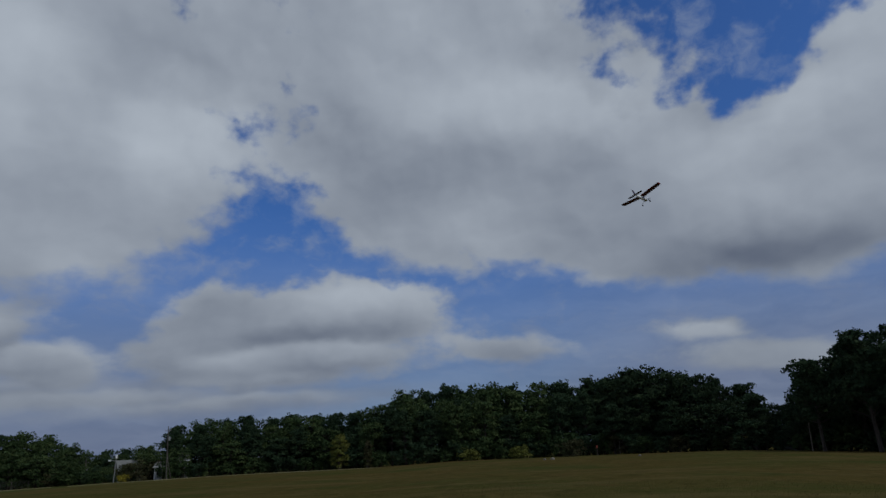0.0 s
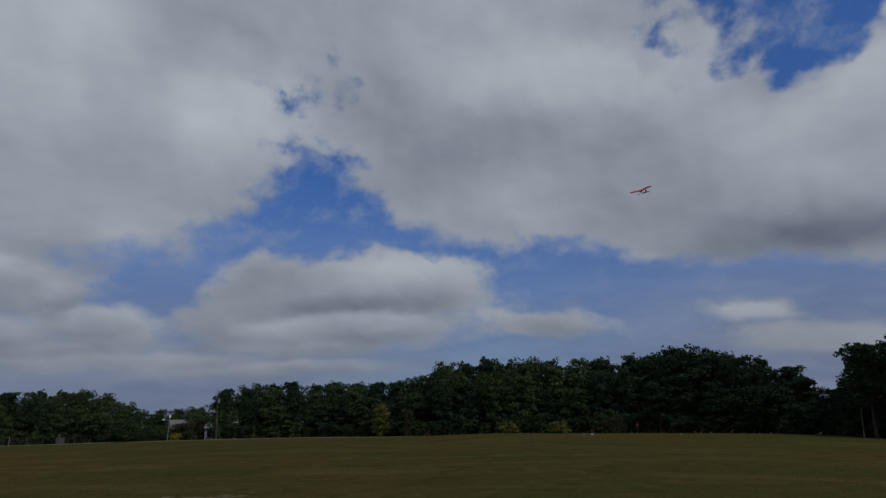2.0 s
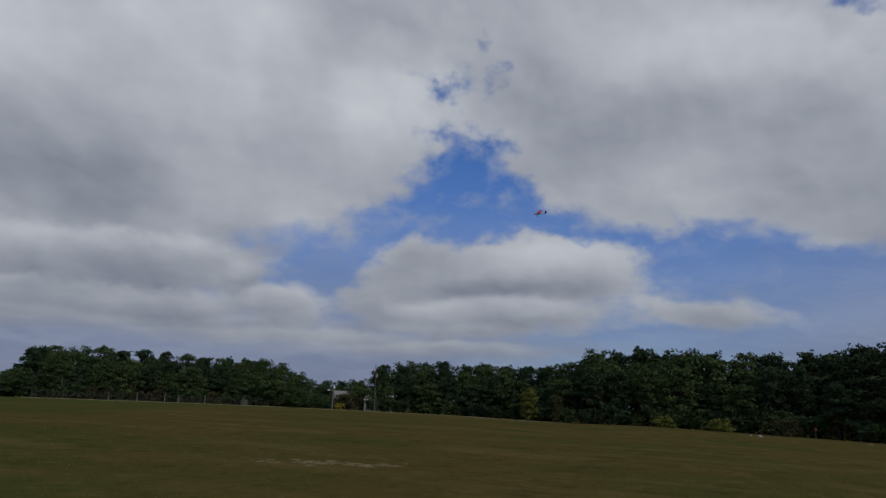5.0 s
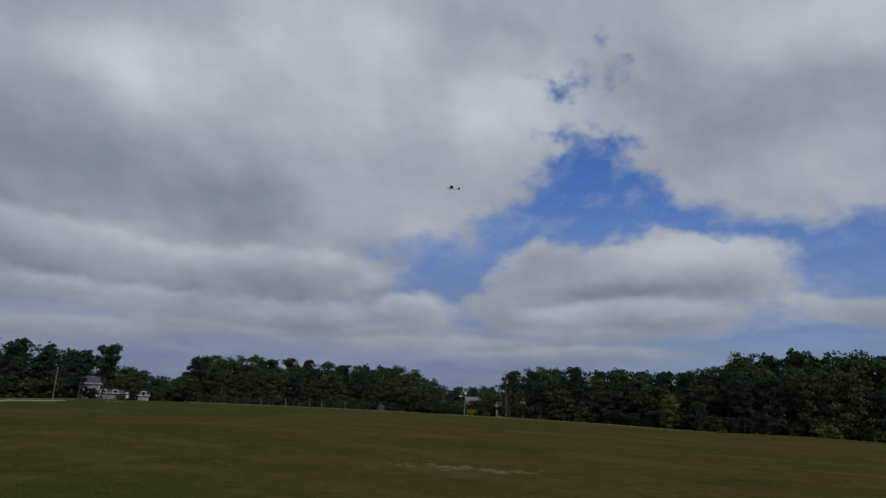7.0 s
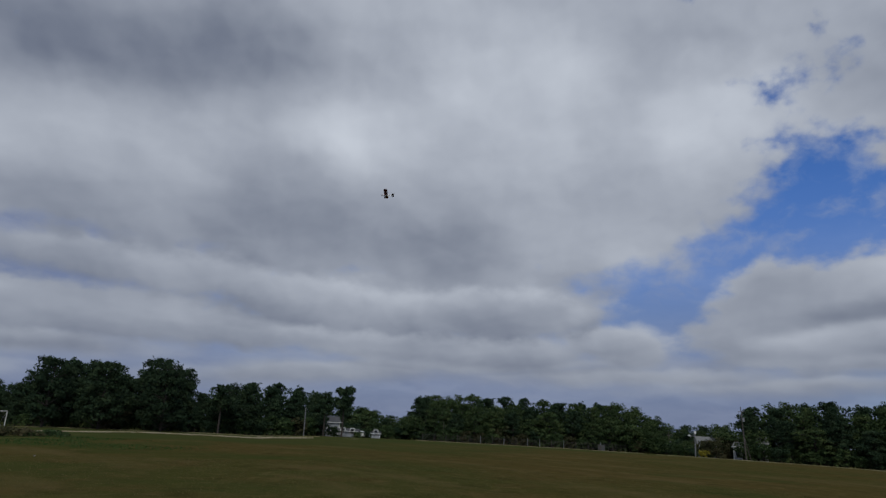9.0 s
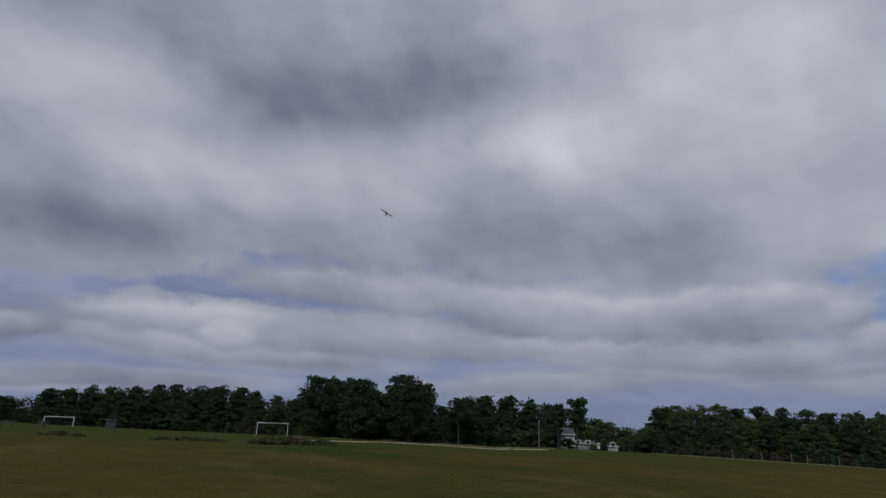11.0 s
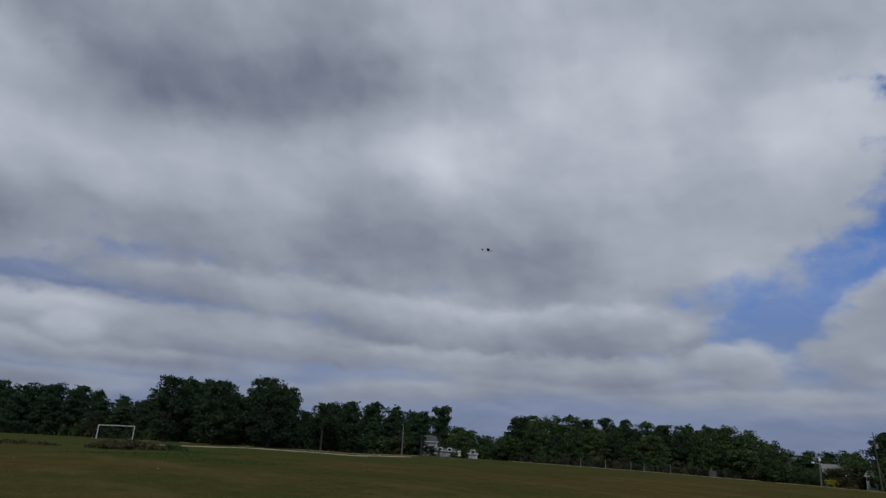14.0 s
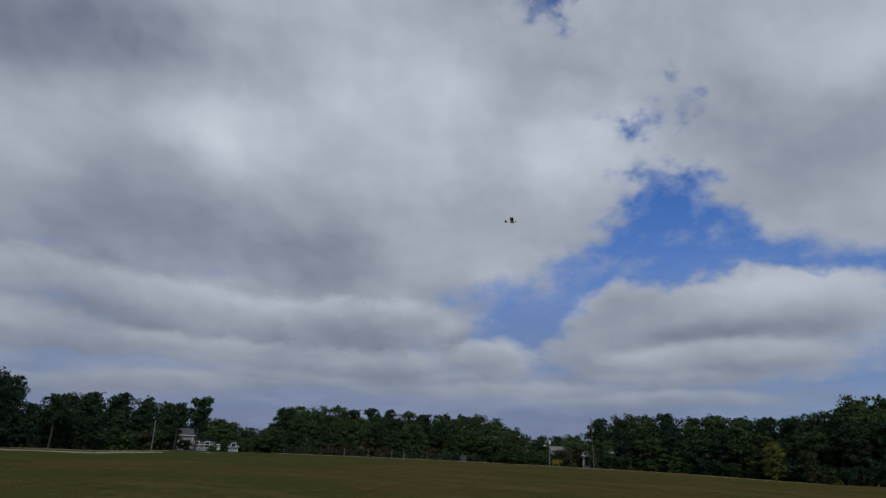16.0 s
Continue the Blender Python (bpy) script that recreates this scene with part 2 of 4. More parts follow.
def leaves(name, low, high, tip):
    m, t, b = material(name, 0.8, 0.0, 0.03)
    geo = t.nodes.new("ShaderNodeNewGeometry").outputs["Random Per Island"]
    own = t.nodes.new("ShaderNodeObjectInfo").outputs["Random"]
    at = t.nodes.new("ShaderNodeTexCoord").outputs["Object"]
    c = blend(t, geo, low, high)
    c = blend(t, calc(t, "MULTIPLY", ramp(t, noise_of(t, at, 0.5, 3.0), 0.45, 0.7), 0.7), c, tip)
    c = blend(t, calc(t, "MULTIPLY", own, 0.45), c, low)
    put(t, b.inputs["Base Color"], c)
    b.inputs["Subsurface Weight"].default_value = 0.0
    return m


def bark(name, a, b2):
    m, t, b = material(name, 0.9)
    at = vec(t, "MULTIPLY", t.nodes.new("ShaderNodeTexCoord").outputs["Object"], (1, 1, 0.15))
    fac = noise_of(t, at, 9.0, 5.0, 0.65)
    put(t, b.inputs["Base Color"], blend(t, ramp(t, fac, 0.35, 0.65), a, b2))
    bump(t, b, fac, 0.6, 0.04)
    return m


def grass_ground():
    m, t, b = material("mown_grass", 1.0, 0.0, 0.0)
    at = t.nodes.new("ShaderNodeTexCoord").outputs["Object"]
    big = noise_of(t, at, 0.045, 3.0, 0.55)
    mid = noise_of(t, at, 0.35, 4.0, 0.6)
    small = noise_of(t, at, 3.0, 4.0, 0.65)
    grit = noise_of(t, at, 22.0, 3.0, 0.7)
    c = blend(t, ramp(t, big, 0.36, 0.62), (0.076, 0.058, 0.018), (0.054, 0.056, 0.015))
    c = blend(t, calc(t, "MULTIPLY", ramp(t, mid, 0.42, 0.70), 0.7), c, (0.082, 0.056, 0.020))
    c = blend(t, calc(t, "MULTIPLY", ramp(t, small, 0.45, 0.75), 0.6), c, (0.030, 0.034, 0.009))
    c = blend(t, calc(t, "MULTIPLY", ramp(t, grit, 0.5, 0.8), 0.5), c, (0.13, 0.105, 0.045))
    streak = noise_of(t, vec(t, "MULTIPLY", at, (0.5, 1.6, 1.0)), 0.16, 4.0, 0.6)
    c = blend(t, calc(t, "MULTIPLY", ramp(t, streak, 0.48, 0.68), 0.5), c, (0.112, 0.084, 0.034))
    c = blend(t, calc(t, "MULTIPLY", ramp(t, noise_of(t, at, 1.1, 5.0, 0.65), 0.50, 0.70), 0.50), c, (0.118, 0.090, 0.034))
    c = blend(t, calc(t, "MULTIPLY", ramp(t, noise_of(t, at, 0.6, 5.0, 0.65), 0.52, 0.70), 0.6), c, (0.034, 0.034, 0.010))
    c = blend(t, calc(t, "MULTIPLY", ramp(t, noise_of(t, at, 0.09, 4.0, 0.6), 0.54, 0.66), 0.55), c, (0.040, 0.054, 0.014))
    # the watered turf of the playing field beyond the track
    px, py, pz = split(t, at)
    turf = calc(t, "ADD", calc(t, "MULTIPLY", px, -1.0), calc(t, "MULTIPLY", calc(t, "SUBTRACT", big, 0.5), 60.0))
    c = blend(t, calc(t, "MULTIPLY", ramp(t, turf, 42.0, 84.0), 0.7), c, (0.046, 0.060, 0.018))
    put(t, b.inputs["Base Color"], c)
    bump(t, b, calc(t, "ADD", small, calc(t, "MULTIPLY", grit, 0.5)), 0.7, 0.05)
    return m


GRASS = grass_ground()
PINE = leaves("pine_needles", (0.017, 0.032, 0.018), (0.046, 0.074, 0.036), (0.072, 0.100, 0.044))
OAK = leaves("oak_leaves", (0.022, 0.040, 0.017), (0.064, 0.096, 0.034), (0.108, 0.136, 0.048))
# the oak leaves again, darkened: shade on the outer woods put into the colour
SHADED_OAK = leaves("shaded_oak_leaves", (0.014, 0.026, 0.015), (0.036, 0.056, 0.026), (0.052, 0.072, 0.032))
LIME = leaves("yellow_green_leaves", (0.07, 0.085, 0.02), (0.16, 0.165, 0.04), (0.20, 0.19, 0.05))
BRUSH = leaves("dry_brush", (0.030, 0.036, 0.016), (0.075, 0.070, 0.034), (0.11, 0.09, 0.05))
YELLOW = leaves("yellow_flowers", (0.16, 0.14, 0.02), (0.34, 0.28, 0.03), (0.40, 0.33, 0.05))
BLADES = leaves("grass_blades", (0.085, 0.078, 0.026), (0.130, 0.105, 0.042), (0.105, 0.100, 0.032))
LUSH = leaves("lush_grass", (0.025, 0.055, 0.014), (0.050, 0.095, 0.024), (0.060, 0.090, 0.025))
BARK = bark("pine_bark", (0.028, 0.024, 0.020), (0.065, 0.054, 0.045))
POLEWOOD = bark("weathered_pole", (0.06, 0.052, 0.045), (0.13, 0.115, 0.10))
PALE = worn("weathered_white", (0.25, 0.25, 0.25), (0.15, 0.15, 0.15))
SAND = worn("pale_sand", (0.36, 0.295, 0.19), (0.22, 0.17, 0.09), 0.7, 0.95)
WHITE = worn("white_paint", (0.78, 0.78, 0.76), (0.55, 0.54, 0.50), 3.0, 0.5)
SIDING = worn("pale_siding", (0.33, 0.34, 0.35), (0.22, 0.23, 0.24), 0.8, 0.6)
DARKROOF = worn("dark_shingles", (0.085, 0.085, 0.085), (0.05, 0.05, 0.05), 2.0, 0.9)
ROOF = worn("grey_shingles", (0.21, 0.21, 0.19), (0.13, 0.13, 0.12), 2.0, 0.9)
GLASS = worn("dark_window", (0.03, 0.035, 0.045), (0.015, 0.018, 0.022), 1.0, 0.1)
STEEL = worn("galvanised_steel", (0.40, 0.41, 0.42), (0.26, 0.26, 0.26), 5.0, 0.5, 0.7)
STONE = worn("grey_stone", (0.26, 0.24, 0.20), (0.15, 0.135, 0.11), 3.0, 0.9)
RED = worn("red_film", (0.42, 0.014, 0.016), (0.30, 0.010, 0.012), 8.0, 0.55)
MAROON = worn("dark_maroon", (0.11, 0.016, 0.022), (0.07, 0.012, 0.016), 8.0, 0.5)
DARKRED = worn("dark_film", (0.050, 0.010, 0.014), (0.030, 0.008, 0.010), 8.0, 0.4)
BLACK = worn("black_rubber", (0.02, 0.02, 0.02), (0.012, 0.012, 0.012), 8.0, 0.7)
CREAM = worn("white_film", (0.86, 0.86, 0.85), (0.78, 0.77, 0.76), 8.0, 0.4)


# ---- building helpers ----
def part(name, bm, mat, parent=None, label=""):
    me = bpy.data.meshes.new(name)
    bm.to_mesh(me)
    bm.free()
    me.materials.append(mat)
    ob = new(name, me)
    ob.parent = parent
    return tagged(ob, label)


def raw(name, verts, faces, mat, parent=None, label="", smooth=False):
    me = bpy.data.meshes.new(name)
    me.from_pydata([tuple(v) for v in verts], [], [tuple(f) for f in faces])
    me.materials.append(mat)
    if smooth:
        me.polygons.foreach_set("use_smooth", [True] * len(me.polygons))
    ob = new(name, me)
    ob.parent = parent
    return tagged(ob, label)


def box(bm, cx, cy, cz, sx, sy, sz, m=None, bevel=0.0):
    made = bmesh.ops.create_cube(bm, size=1.0, matrix=(m or Matrix()) @ Matrix.Translation((cx, cy, cz)) @ Matrix.Diagonal((sx, sy, sz, 1)))
    if bevel:
        edges = list({e for v in made["verts"] for e in v.link_edges})
        bmesh.ops.bevel(bm, geom=edges, offset=bevel, segments=1, affect="EDGES")
    return bm


def tube(bm, a, b, ra, rb=None, sides=8):
    a, b = Vector(a), Vector(b)
    m = Matrix.Translation((a + b) / 2) @ (b - a).to_track_quat("Z", "Y").to_matrix().to_4x4()
    bmesh.ops.create_cone(bm, cap_ends=True, segments=sides, radius1=ra, radius2=ra if rb is None else rb, depth=(b - a).length, matrix=m)
    return bm


def loft(bm, sections):
    """Skin through rings of points of equal count, capped at both ends."""
    rings = [[bm.verts.new(p) for p in s] for s in sections]
    n = len(rings[0])
    for a, b in zip(rings, rings[1:]):
        for i in range(n):
            bm.faces.new((a[i], a[(i + 1) % n], b[(i + 1) % n], b[i]))
    bm.faces.new(rings[0][::-1])
    bm.faces.new(rings[-1])
    bmesh.ops.recalc_face_normals(bm, faces=bm.faces)
    return bm


def thing(name, label, category, m=None, group=""):
    ob = new(name)
    ob.empty_display_size = 0.3
    if m is not None:
        ob.matrix_basis = m
    return tagged(ob, label, category, group)


# ---- ground ----
# distance of the field's edge and the slope at which it is seen, by bearing
FIELD_EDGE = [(-180, 140), (-60, 95), (-38, 95), (-29, 105), (-24, 115), (-14, 125), (5, 130), (10, 138), (24, 150), (33, 165), (52, 165), (58, 150),
              (70, 128), (82, 128), (85, 150), (95, 170), (112, 170), (130, 150), (180, 140)]
FIELD_SLOPE = [(-180, 2.4), (-34, 2.7), (-24, 2.3), (0, 2.3), (7, 2.5), (20, 2.4), (60, 2.4), (66, 2.6), (82, 2.45), (95, 2.3), (103, 2.1), (108, 1.9), (120, 1.9), (180, 2.4)]


def edge(b):
    return (float(np.interp(b, [p[0] for p in FIELD_EDGE], [p[1] for p in FIELD_EDGE])),
            math.tan(radians(float(np.interp(b, [p[0] for p in FIELD_SLOPE], [p[1] for p in FIELD_SLOPE])))))


def ground_z(x, y):
    r = math.hypot(x, y)
    b = math.degrees(math.atan2(-x, y))
    far, slope = edge(b)
    s = slope - EYE / far
    if r <= far:
        z = -s * r
    else:
        z = -s * far - 0.040 * min(r - far, 150.0) - 0.018 * max(0.0, r - far - 150.0)
    roll = noise.noise(Vector((x * 0.06, y * 0.06, 3.1))) * 0.16 + noise.noise(Vector((x * 0.02, y * 0.02, 7.7))) * 0.25
    fade = min(1.0, r / 25.0) * (1.0 if r < far * 0.8 else max(0.0, 1.0 - (r - far * 0.8) / (far * 0.2)))
    swell = 0.35 * math.exp(-((r - 80.0) / 14.0) ** 2) * max(0.0, 1.0 - ((b + 12.0) / 22.0) ** 2)
    return z + roll * fade + swell


def at(b, r, up=0.0):
    x, y = -math.sin(radians(b)) * r, math.cos(radians(b)) * r
    return Vector((x, y, ground_z(x, y) + up))


def rise(b, r, degrees):
    """Height above the ground of a sight line at that bearing, distance and angle over the level."""
    return EYE + r * math.tan(radians(degrees)) - at(b, r).z


def make_ground():
    rings = [0.0] + list(np.concatenate([np.geomspace(1.5, 250, 110), np.geomspace(300, 4500, 12)]))
    n = 288
    verts, faces = [(0, 0, 0)], []
    for r in rings[1:]:
        for i in range(n):
            a = 2 * math.pi * i / n
            x, y = -math.sin(a) * r, math.cos(a) * r
            verts.append((x, y, ground_z(x, y)))
    for i in range(n):
        faces.append((0, 1 + i, 1 + (i + 1) % n))
    for k in range(len(rings) - 2):
        for i in range(n):
            j = (i + 1) % n
            faces.append((1 + k * n + i, 1 + (k + 1) * n + i, 1 + (k + 1) * n + j, 1 + k * n + j))
    ob = raw("ground", verts, faces, GRASS, smooth=True)
    tagged(ob, "broad mown field of brown-green autumn grass", "ground", kind="structure")


make_ground()


# ---- trees ----
def foliage(rng, clumps, count, size, flat=1.0):
    """Leaf sprays scattered through the shells of clumps (x, y, z, radius, height)."""
    clumps = np.array(clumps)
    weight = clumps[:, 3] ** 2
    which = rng.choice(len(clumps), count, p=weight / weight.sum())
    c = clumps[which]
    d = rng.normal(size=(count, 3))
    d /= np.linalg.norm(d, axis=1)[:, None]
    d[:, 2] = np.where(d[:, 2] < -0.45, -d[:, 2], d[:, 2])
    reach = rng.uniform(0.55, 1.08, count)[:, None]
    p = c[:, :3] + d * reach * np.stack([c[:, 3], c[:, 3], c[:, 4]], 1)
    u = rng.normal(size=(count, 3))
    u[:, 2] *= flat
    v = np.cross(u, d + rng.normal(size=(count, 3)) * 0.5)
    u /= np.linalg.norm(u, axis=1)[:, None]
    v /= np.linalg.norm(v, axis=1)[:, None] + 1e-9
    s = size * rng.uniform(0.6, 1.4, count)[:, None]
    verts = np.stack([p - u * s * 0.6, p + u * s * 0.6 + v * s * 0.3, p + v * s - u * s * 0.1], 1).reshape(-1, 3)
    faces = np.arange(count * 3).reshape(-1, 3)
    return verts, faces


def make_tree(name, label, seed, style, height, spread, mat, count, size, group):
    rng = np.random.default_rng(seed)
    tree = thing(name, label, "tree", group=group)
    bm = bmesh.new()
    lean = rng.normal(0, 0.02, 2) * height
    trunk_r = height * 0.016 + 0.06
    top = Vector((lean[0], lean[1], height * 0.86))
    knots = [Vector((0, 0, -0.4)), Vector((lean[0] * 0.2, lean[1] * 0.2, height * 0.3)), Vector((lean[0] * 0.7, lean[1] * 0.4, height * 0.6)), top]
    for i in range(3):
        tube(bm, knots[i], knots[i + 1], trunk_r * (1 - i * 0.28), trunk_r * (0.72 - i * 0.26), 7)
    clumps = []
    leafy = style in ("round", "bush")
    bare, layers = {"pine": (0.36, 13), "lone": (0.50, 8), "bush": (0.05, 5)}.get(style, (0.10, 14))
    boughs = 4 if leafy else 3
    for i in range(layers):
        f = bare + (0.95 - bare) * (i + rng.uniform(0, 0.9)) / layers
        if leafy:
            w = spread * max(0.05, 1 - ((f - 0.46) / 0.54) ** 2) ** 0.5 * rng.uniform(0.75, 1.15)
        else:
            g = (f - bare) / (1 - bare)
            w = spread * ((0.35 + 0.7 * math.sin(math.pi * g)) if style == "lone" else (1.05 - 0.80 * g ** 1.2)) * rng.uniform(0.6, 1.2)
        a0 = rng.uniform(0, 6.28)
        for k in range(boughs):
            a = a0 + k * 6.28 / boughs + rng.uniform(-0.6, 0.6)
            reach = w * rng.uniform(0.40, 0.90)
            p = Vector((math.cos(a) * reach + lean[0] * f, math.sin(a) * reach + lean[1] * f, f * height + rng.uniform(-0.4, 0.4)))
            r = spread * rng.uniform(0.20, 0.38) * (1.0 if f < 0.75 else 0.75)
            clumps.append((*p, r, r * rng.uniform(0.50, 0.80)))
            # a bough carries smaller tufts round its end
            for _ in range(2):
                q = r * rng.uniform(0.45, 0.65)
                d = rng.normal(size=3) * r * 0.55
                clumps.append((p.x + d[0], p.y + d[1], p.z + abs(d[2]) * 0.7, q, q * rng.uniform(0.6, 0.9)))
            root = Vector((lean[0] * f * 0.7, lean[1] * f * 0.7, min(f * height - w * 0.35, height * 0.84)))
            tube(bm, root, p, trunk_r * 0.34, trunk_r * 0.10, 4)
    # uneven leaders at the top
    for k in range(5):
        q = spread * rng.uniform(0.20, 0.34)
        clumps.append((top.x + rng.normal() * spread * 0.24, top.y + rng.normal() * spread * 0.24, height * rng.uniform(0.78, 0.95), q, q * rng.uniform(0.6, 0.9)))
    clumps.append((0, 0, height * 0.58, spread * 0.55, height * 0.24))
    part("trunk", bm, BARK, tree)
    v, f = foliage(rng, clumps, count, size, 1.0 if leafy else 0.7)
    v[:, 2] *= height / np.percentile(v[:, 2], 99.7)
    raw("crown", v, f, mat, tree)
    return tree


def placed(b, r, height, own, turn, fat=1.0):
    s = height / own
    p = at(b, r)
    return Matrix.Translation(p) @ Matrix.Rotation(turn, 4, "Z") @ Matrix.Diagonal((s * fat, s * fat, s, 1))


PROTO = []
EDGE_GROUP = "woodland round the field"
for i in range(4):
    PROTO.append((make_tree("pine_tree", "tall dark green pine at the field's edge", 10 + i, "pine", 14.0, 3.7, PINE, 6200, 0.32, EDGE_GROUP), 14.0))
for i in range(5):
    PROTO.append((make_tree("broadleaf_tree", "dense dark green broadleaf tree at the field's edge", 30 + i, "round", 12.0, 4.0, OAK, 6200, 0.32, EDGE_GROUP), 12.0))
for i in range(3):
    PROTO.append((make_tree("shrub", "low leafy shrub along the edge of the wood", 50 + i, "bush", 3.0, 1.9, (OAK, PINE, BRUSH)[i], 1500, 0.24, "shrubs along the wood"), 3.0))
# broadleaf trees whose leaf colour already holds the shade
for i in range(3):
    PROTO.append((make_tree("broadleaf_tree", "broadleaf tree in the wood with shade painted into its leaves", 60 + i, "round", 12.0, 4.0, SHADED_OAK, 6200, 0.32, EDGE_GROUP), 12.0))
used = [False] * len(PROTO)


def plant(k, b, r, height, rng, fat=1.0):
    ob, own = PROTO[k]
    m = placed(b, r, height, own, rng.uniform(0, 6.28), fat)
    if not used[k]:
        used[k] = True
        ob.matrix_basis = m
        return ob
    twin = copy_thing(ob, m)
    twin.matrix_basis = m
    return twin


# skyline of each wood: bearing and angle of the tree tops
WOODS = [
    ([(-60, 5.5), (-46, 6.4), (-35, 6.3), (-33, 5.9), (-31.2, 4.4), (-29.6, 4.2), (-28.6, 1.8)], 0.75, 0),
    ([(-28.4, 1.0), (-26.4, 1.3), (-25.4, 2.6), (-23.5, 3.2), (-21.8, 3.7), (-18.2, 4.7), (-14, 4.5), (-11, 4.2), (-7.2, 3.7), (-4.4, 4.1), (-1, 4.0), (2, 4.1), (4.8, 3.7), (6, 2.9)], 0.55, 0),
    ([(6.4, 2.6), (7.6, 2.4), (12, 2.2), (18, 2.2), (21, 2.0), (23.4, 1.7), (24.4, 0.8), (25.2, 0.3)], 0.6, 0),
    ([(25.4, 0.2), (26.4, 0.1), (28.5, 0.0), (30.8, -0.2)], 0.3, 26),
    ([(25.0, -0.9), (26.0, -1.0), (27.0, -1.15), (28, -1.4), (29.5, -0.9), (31, -0.9)], 0.2, 6),
    ([(56.8, 0.1), (58.0, 0.3), (59.6, 0.8)], 0.4, 16),
    ([(56.2, -1.4), (57.0, -1.7)], 0.1, -4),
    ([(31.0, 0.5), (31.8, 0.9), (33, 1.3), (34.7, 1.6), (37, 1.6), (41.6, 1.5), (47.6, 1.6), (51.6, 1.6), (52.4, 0.8)], 0.35, 0),
    ([(52.6, 0.0), (54.2, -0.6), (55, -0.4), (56, 0.1), (57.4, 0.3)], 0.25, 6),
    ([(60.5, 1.3), (60.9, 1.4), (62, 1.7), (63.7, 2.1), (66, 1.7), (68, 1.5), (69.4, 1.4), (70.2, 0.4), (71.6, 0.6)], 0.6, 0),
    ([(72.2, 2.2), (73.7, 3.2), (75, 3.0), (76.2, 1.6), (78.4, 2.7), (81, 2.7), (82.6, 2.6), (83.2, 1.0)], 0.3, 0),
    ([(83.4, 0.7), (86, 0.9), (88.5, 1.3), (91, 1.5), (95.4, 1.2), (99.5, 0.9), (102.8, 0.5), (103.8, 0.1), (104.5, -1.0)], 0.75, 0),
    ([(105, -0.8), (105.7, 0.0), (108, 0.3), (109.8, 0.4), (112, -0.2), (118, 0.4), (135, 0.8)], 0.6, 20),
]


def make_woods():
    rng = np.random.default_rng(5)
    depth = []
    for line, pines, back in WOODS:
        b0, b1 = line[0][0], line[-1][0]
        tops = lambda b: float(np.interp(b, [p[0] for p in line], [p[1] for p in line]))
        for row in range(3):
            b = b0 + rng.uniform(0, 0.6)
            while b < b1:
                far = edge(b)[0] + back
                r = far + 2.0 + row * 6.0 + rng.uniform(-1.5, 1.5)
                h = rise(b, r, tops(b)) * (rng.uniform(0.55, 0.82) if row == 0 else rng.uniform(0.82, 1.0) if row == 1 else rng.uniform(0.97, 1.06))
                # left of 58 and right of -12 broadleaf trees get the shade-coloured leaves
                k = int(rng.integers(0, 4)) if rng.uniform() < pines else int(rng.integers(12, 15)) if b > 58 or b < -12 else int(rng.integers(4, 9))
                if h > 1.5:
                    plant(k, b, r, h, rng, min(1.7, max(1.0, 11.0 / h)) * rng.uniform(0.9, 1.2))
                b += math.degrees((4.3 + 1.4 * rng.uniform()) / r)
        b = b0
        while b < b1:
            far = edge(b)[0] + back
            r = far + rng.uniform(-0.8, 2.0)
            h = min(rng.uniform(1.8, 4.6), 0.6 * rise(b, r, tops(b)))
            if h > 0.8:
                plant(9 + int(rng.choice(3, p=(0.45, 0.45, 0.10))), b, r, h, rng, rng.uniform(0.9, 1.3))
            b += math.degrees((2.3 + 1.2 * rng.uniform()) / r)
        # the depth of the wood behind its edge
        for b in np.arange(b0 + 0.5, b1 - 0.4, 0.8):
            r = edge(b)[0] + back + 26
            base, h = at(b, r), rise(b, r, tops(b)) * 0.94
            for z in np.arange(0.5, max(0.6, h - 1.0), 2.2):
                depth.append((base.x + rng.uniform(-1, 1), base.y + rng.uniform(-1, 1), base.z + z, 2.6, 1.9))
            inner = at(b + 0.4, r - 13)
            for z in np.arange(0.3, max(0.5, h * 0.55), 1.8):
                depth.append((inner.x + rng.uniform(-1, 1), inner.y + rng.uniform(-1, 1), inner.z + z, 2.2, 1.5))
    v, f = foliage(rng, depth, 200000, 0.48)
    tagged(raw("woodland_depth", v, f, PINE), "dark foliage deep inside the woods", "woodland", kind="stuff")


make_woods()


# ---- single trees ----
def one_tree(name, label, seed, style, b, r, top, spread, mat, count, size):
    h = rise(b, r, top)
    t = make_tree(name, label, seed, style, h, spread, mat, count, size, "")
    t.matrix_basis = Matrix.Translation(at(b, r))
    return t


one_tree("lone_pine", "tall thin pine with a flat layered crown", 71, "lone", 58.6, 136, 1.95, 3.0, PINE, 3600, 0.32)
one_tree("lone_pine", "thin pine with bare trunk and layered crown", 72, "lone", 69.1, 126, 1.5, 2.4, PINE, 2470, 0.30)
one_tree("lone_pine", "thin pine with bare trunk and layered crown", 73, "lone", 60.2, 139, 1.4, 2.2, PINE, 2280, 0.30)
# three oaks with the shade painted into their leaf colour
one_tree("oak_tree", "large round oak with a dense crown painted in shade", 74, "round", 73.6, 120, 3.3, 4.6, SHADED_OAK, 7980, 0.31)
one_tree("oak_tree", "large spreading oak with a dense crown painted in shade", 75, "round", 78.2, 121, 2.7, 4.2, SHADED_OAK, 7600, 0.31)
one_tree("oak_tree", "tall oak with an open ragged crown", 76, "round", 82.0, 122, 2.8, 3.6, SHADED_OAK, 6080, 0.31)
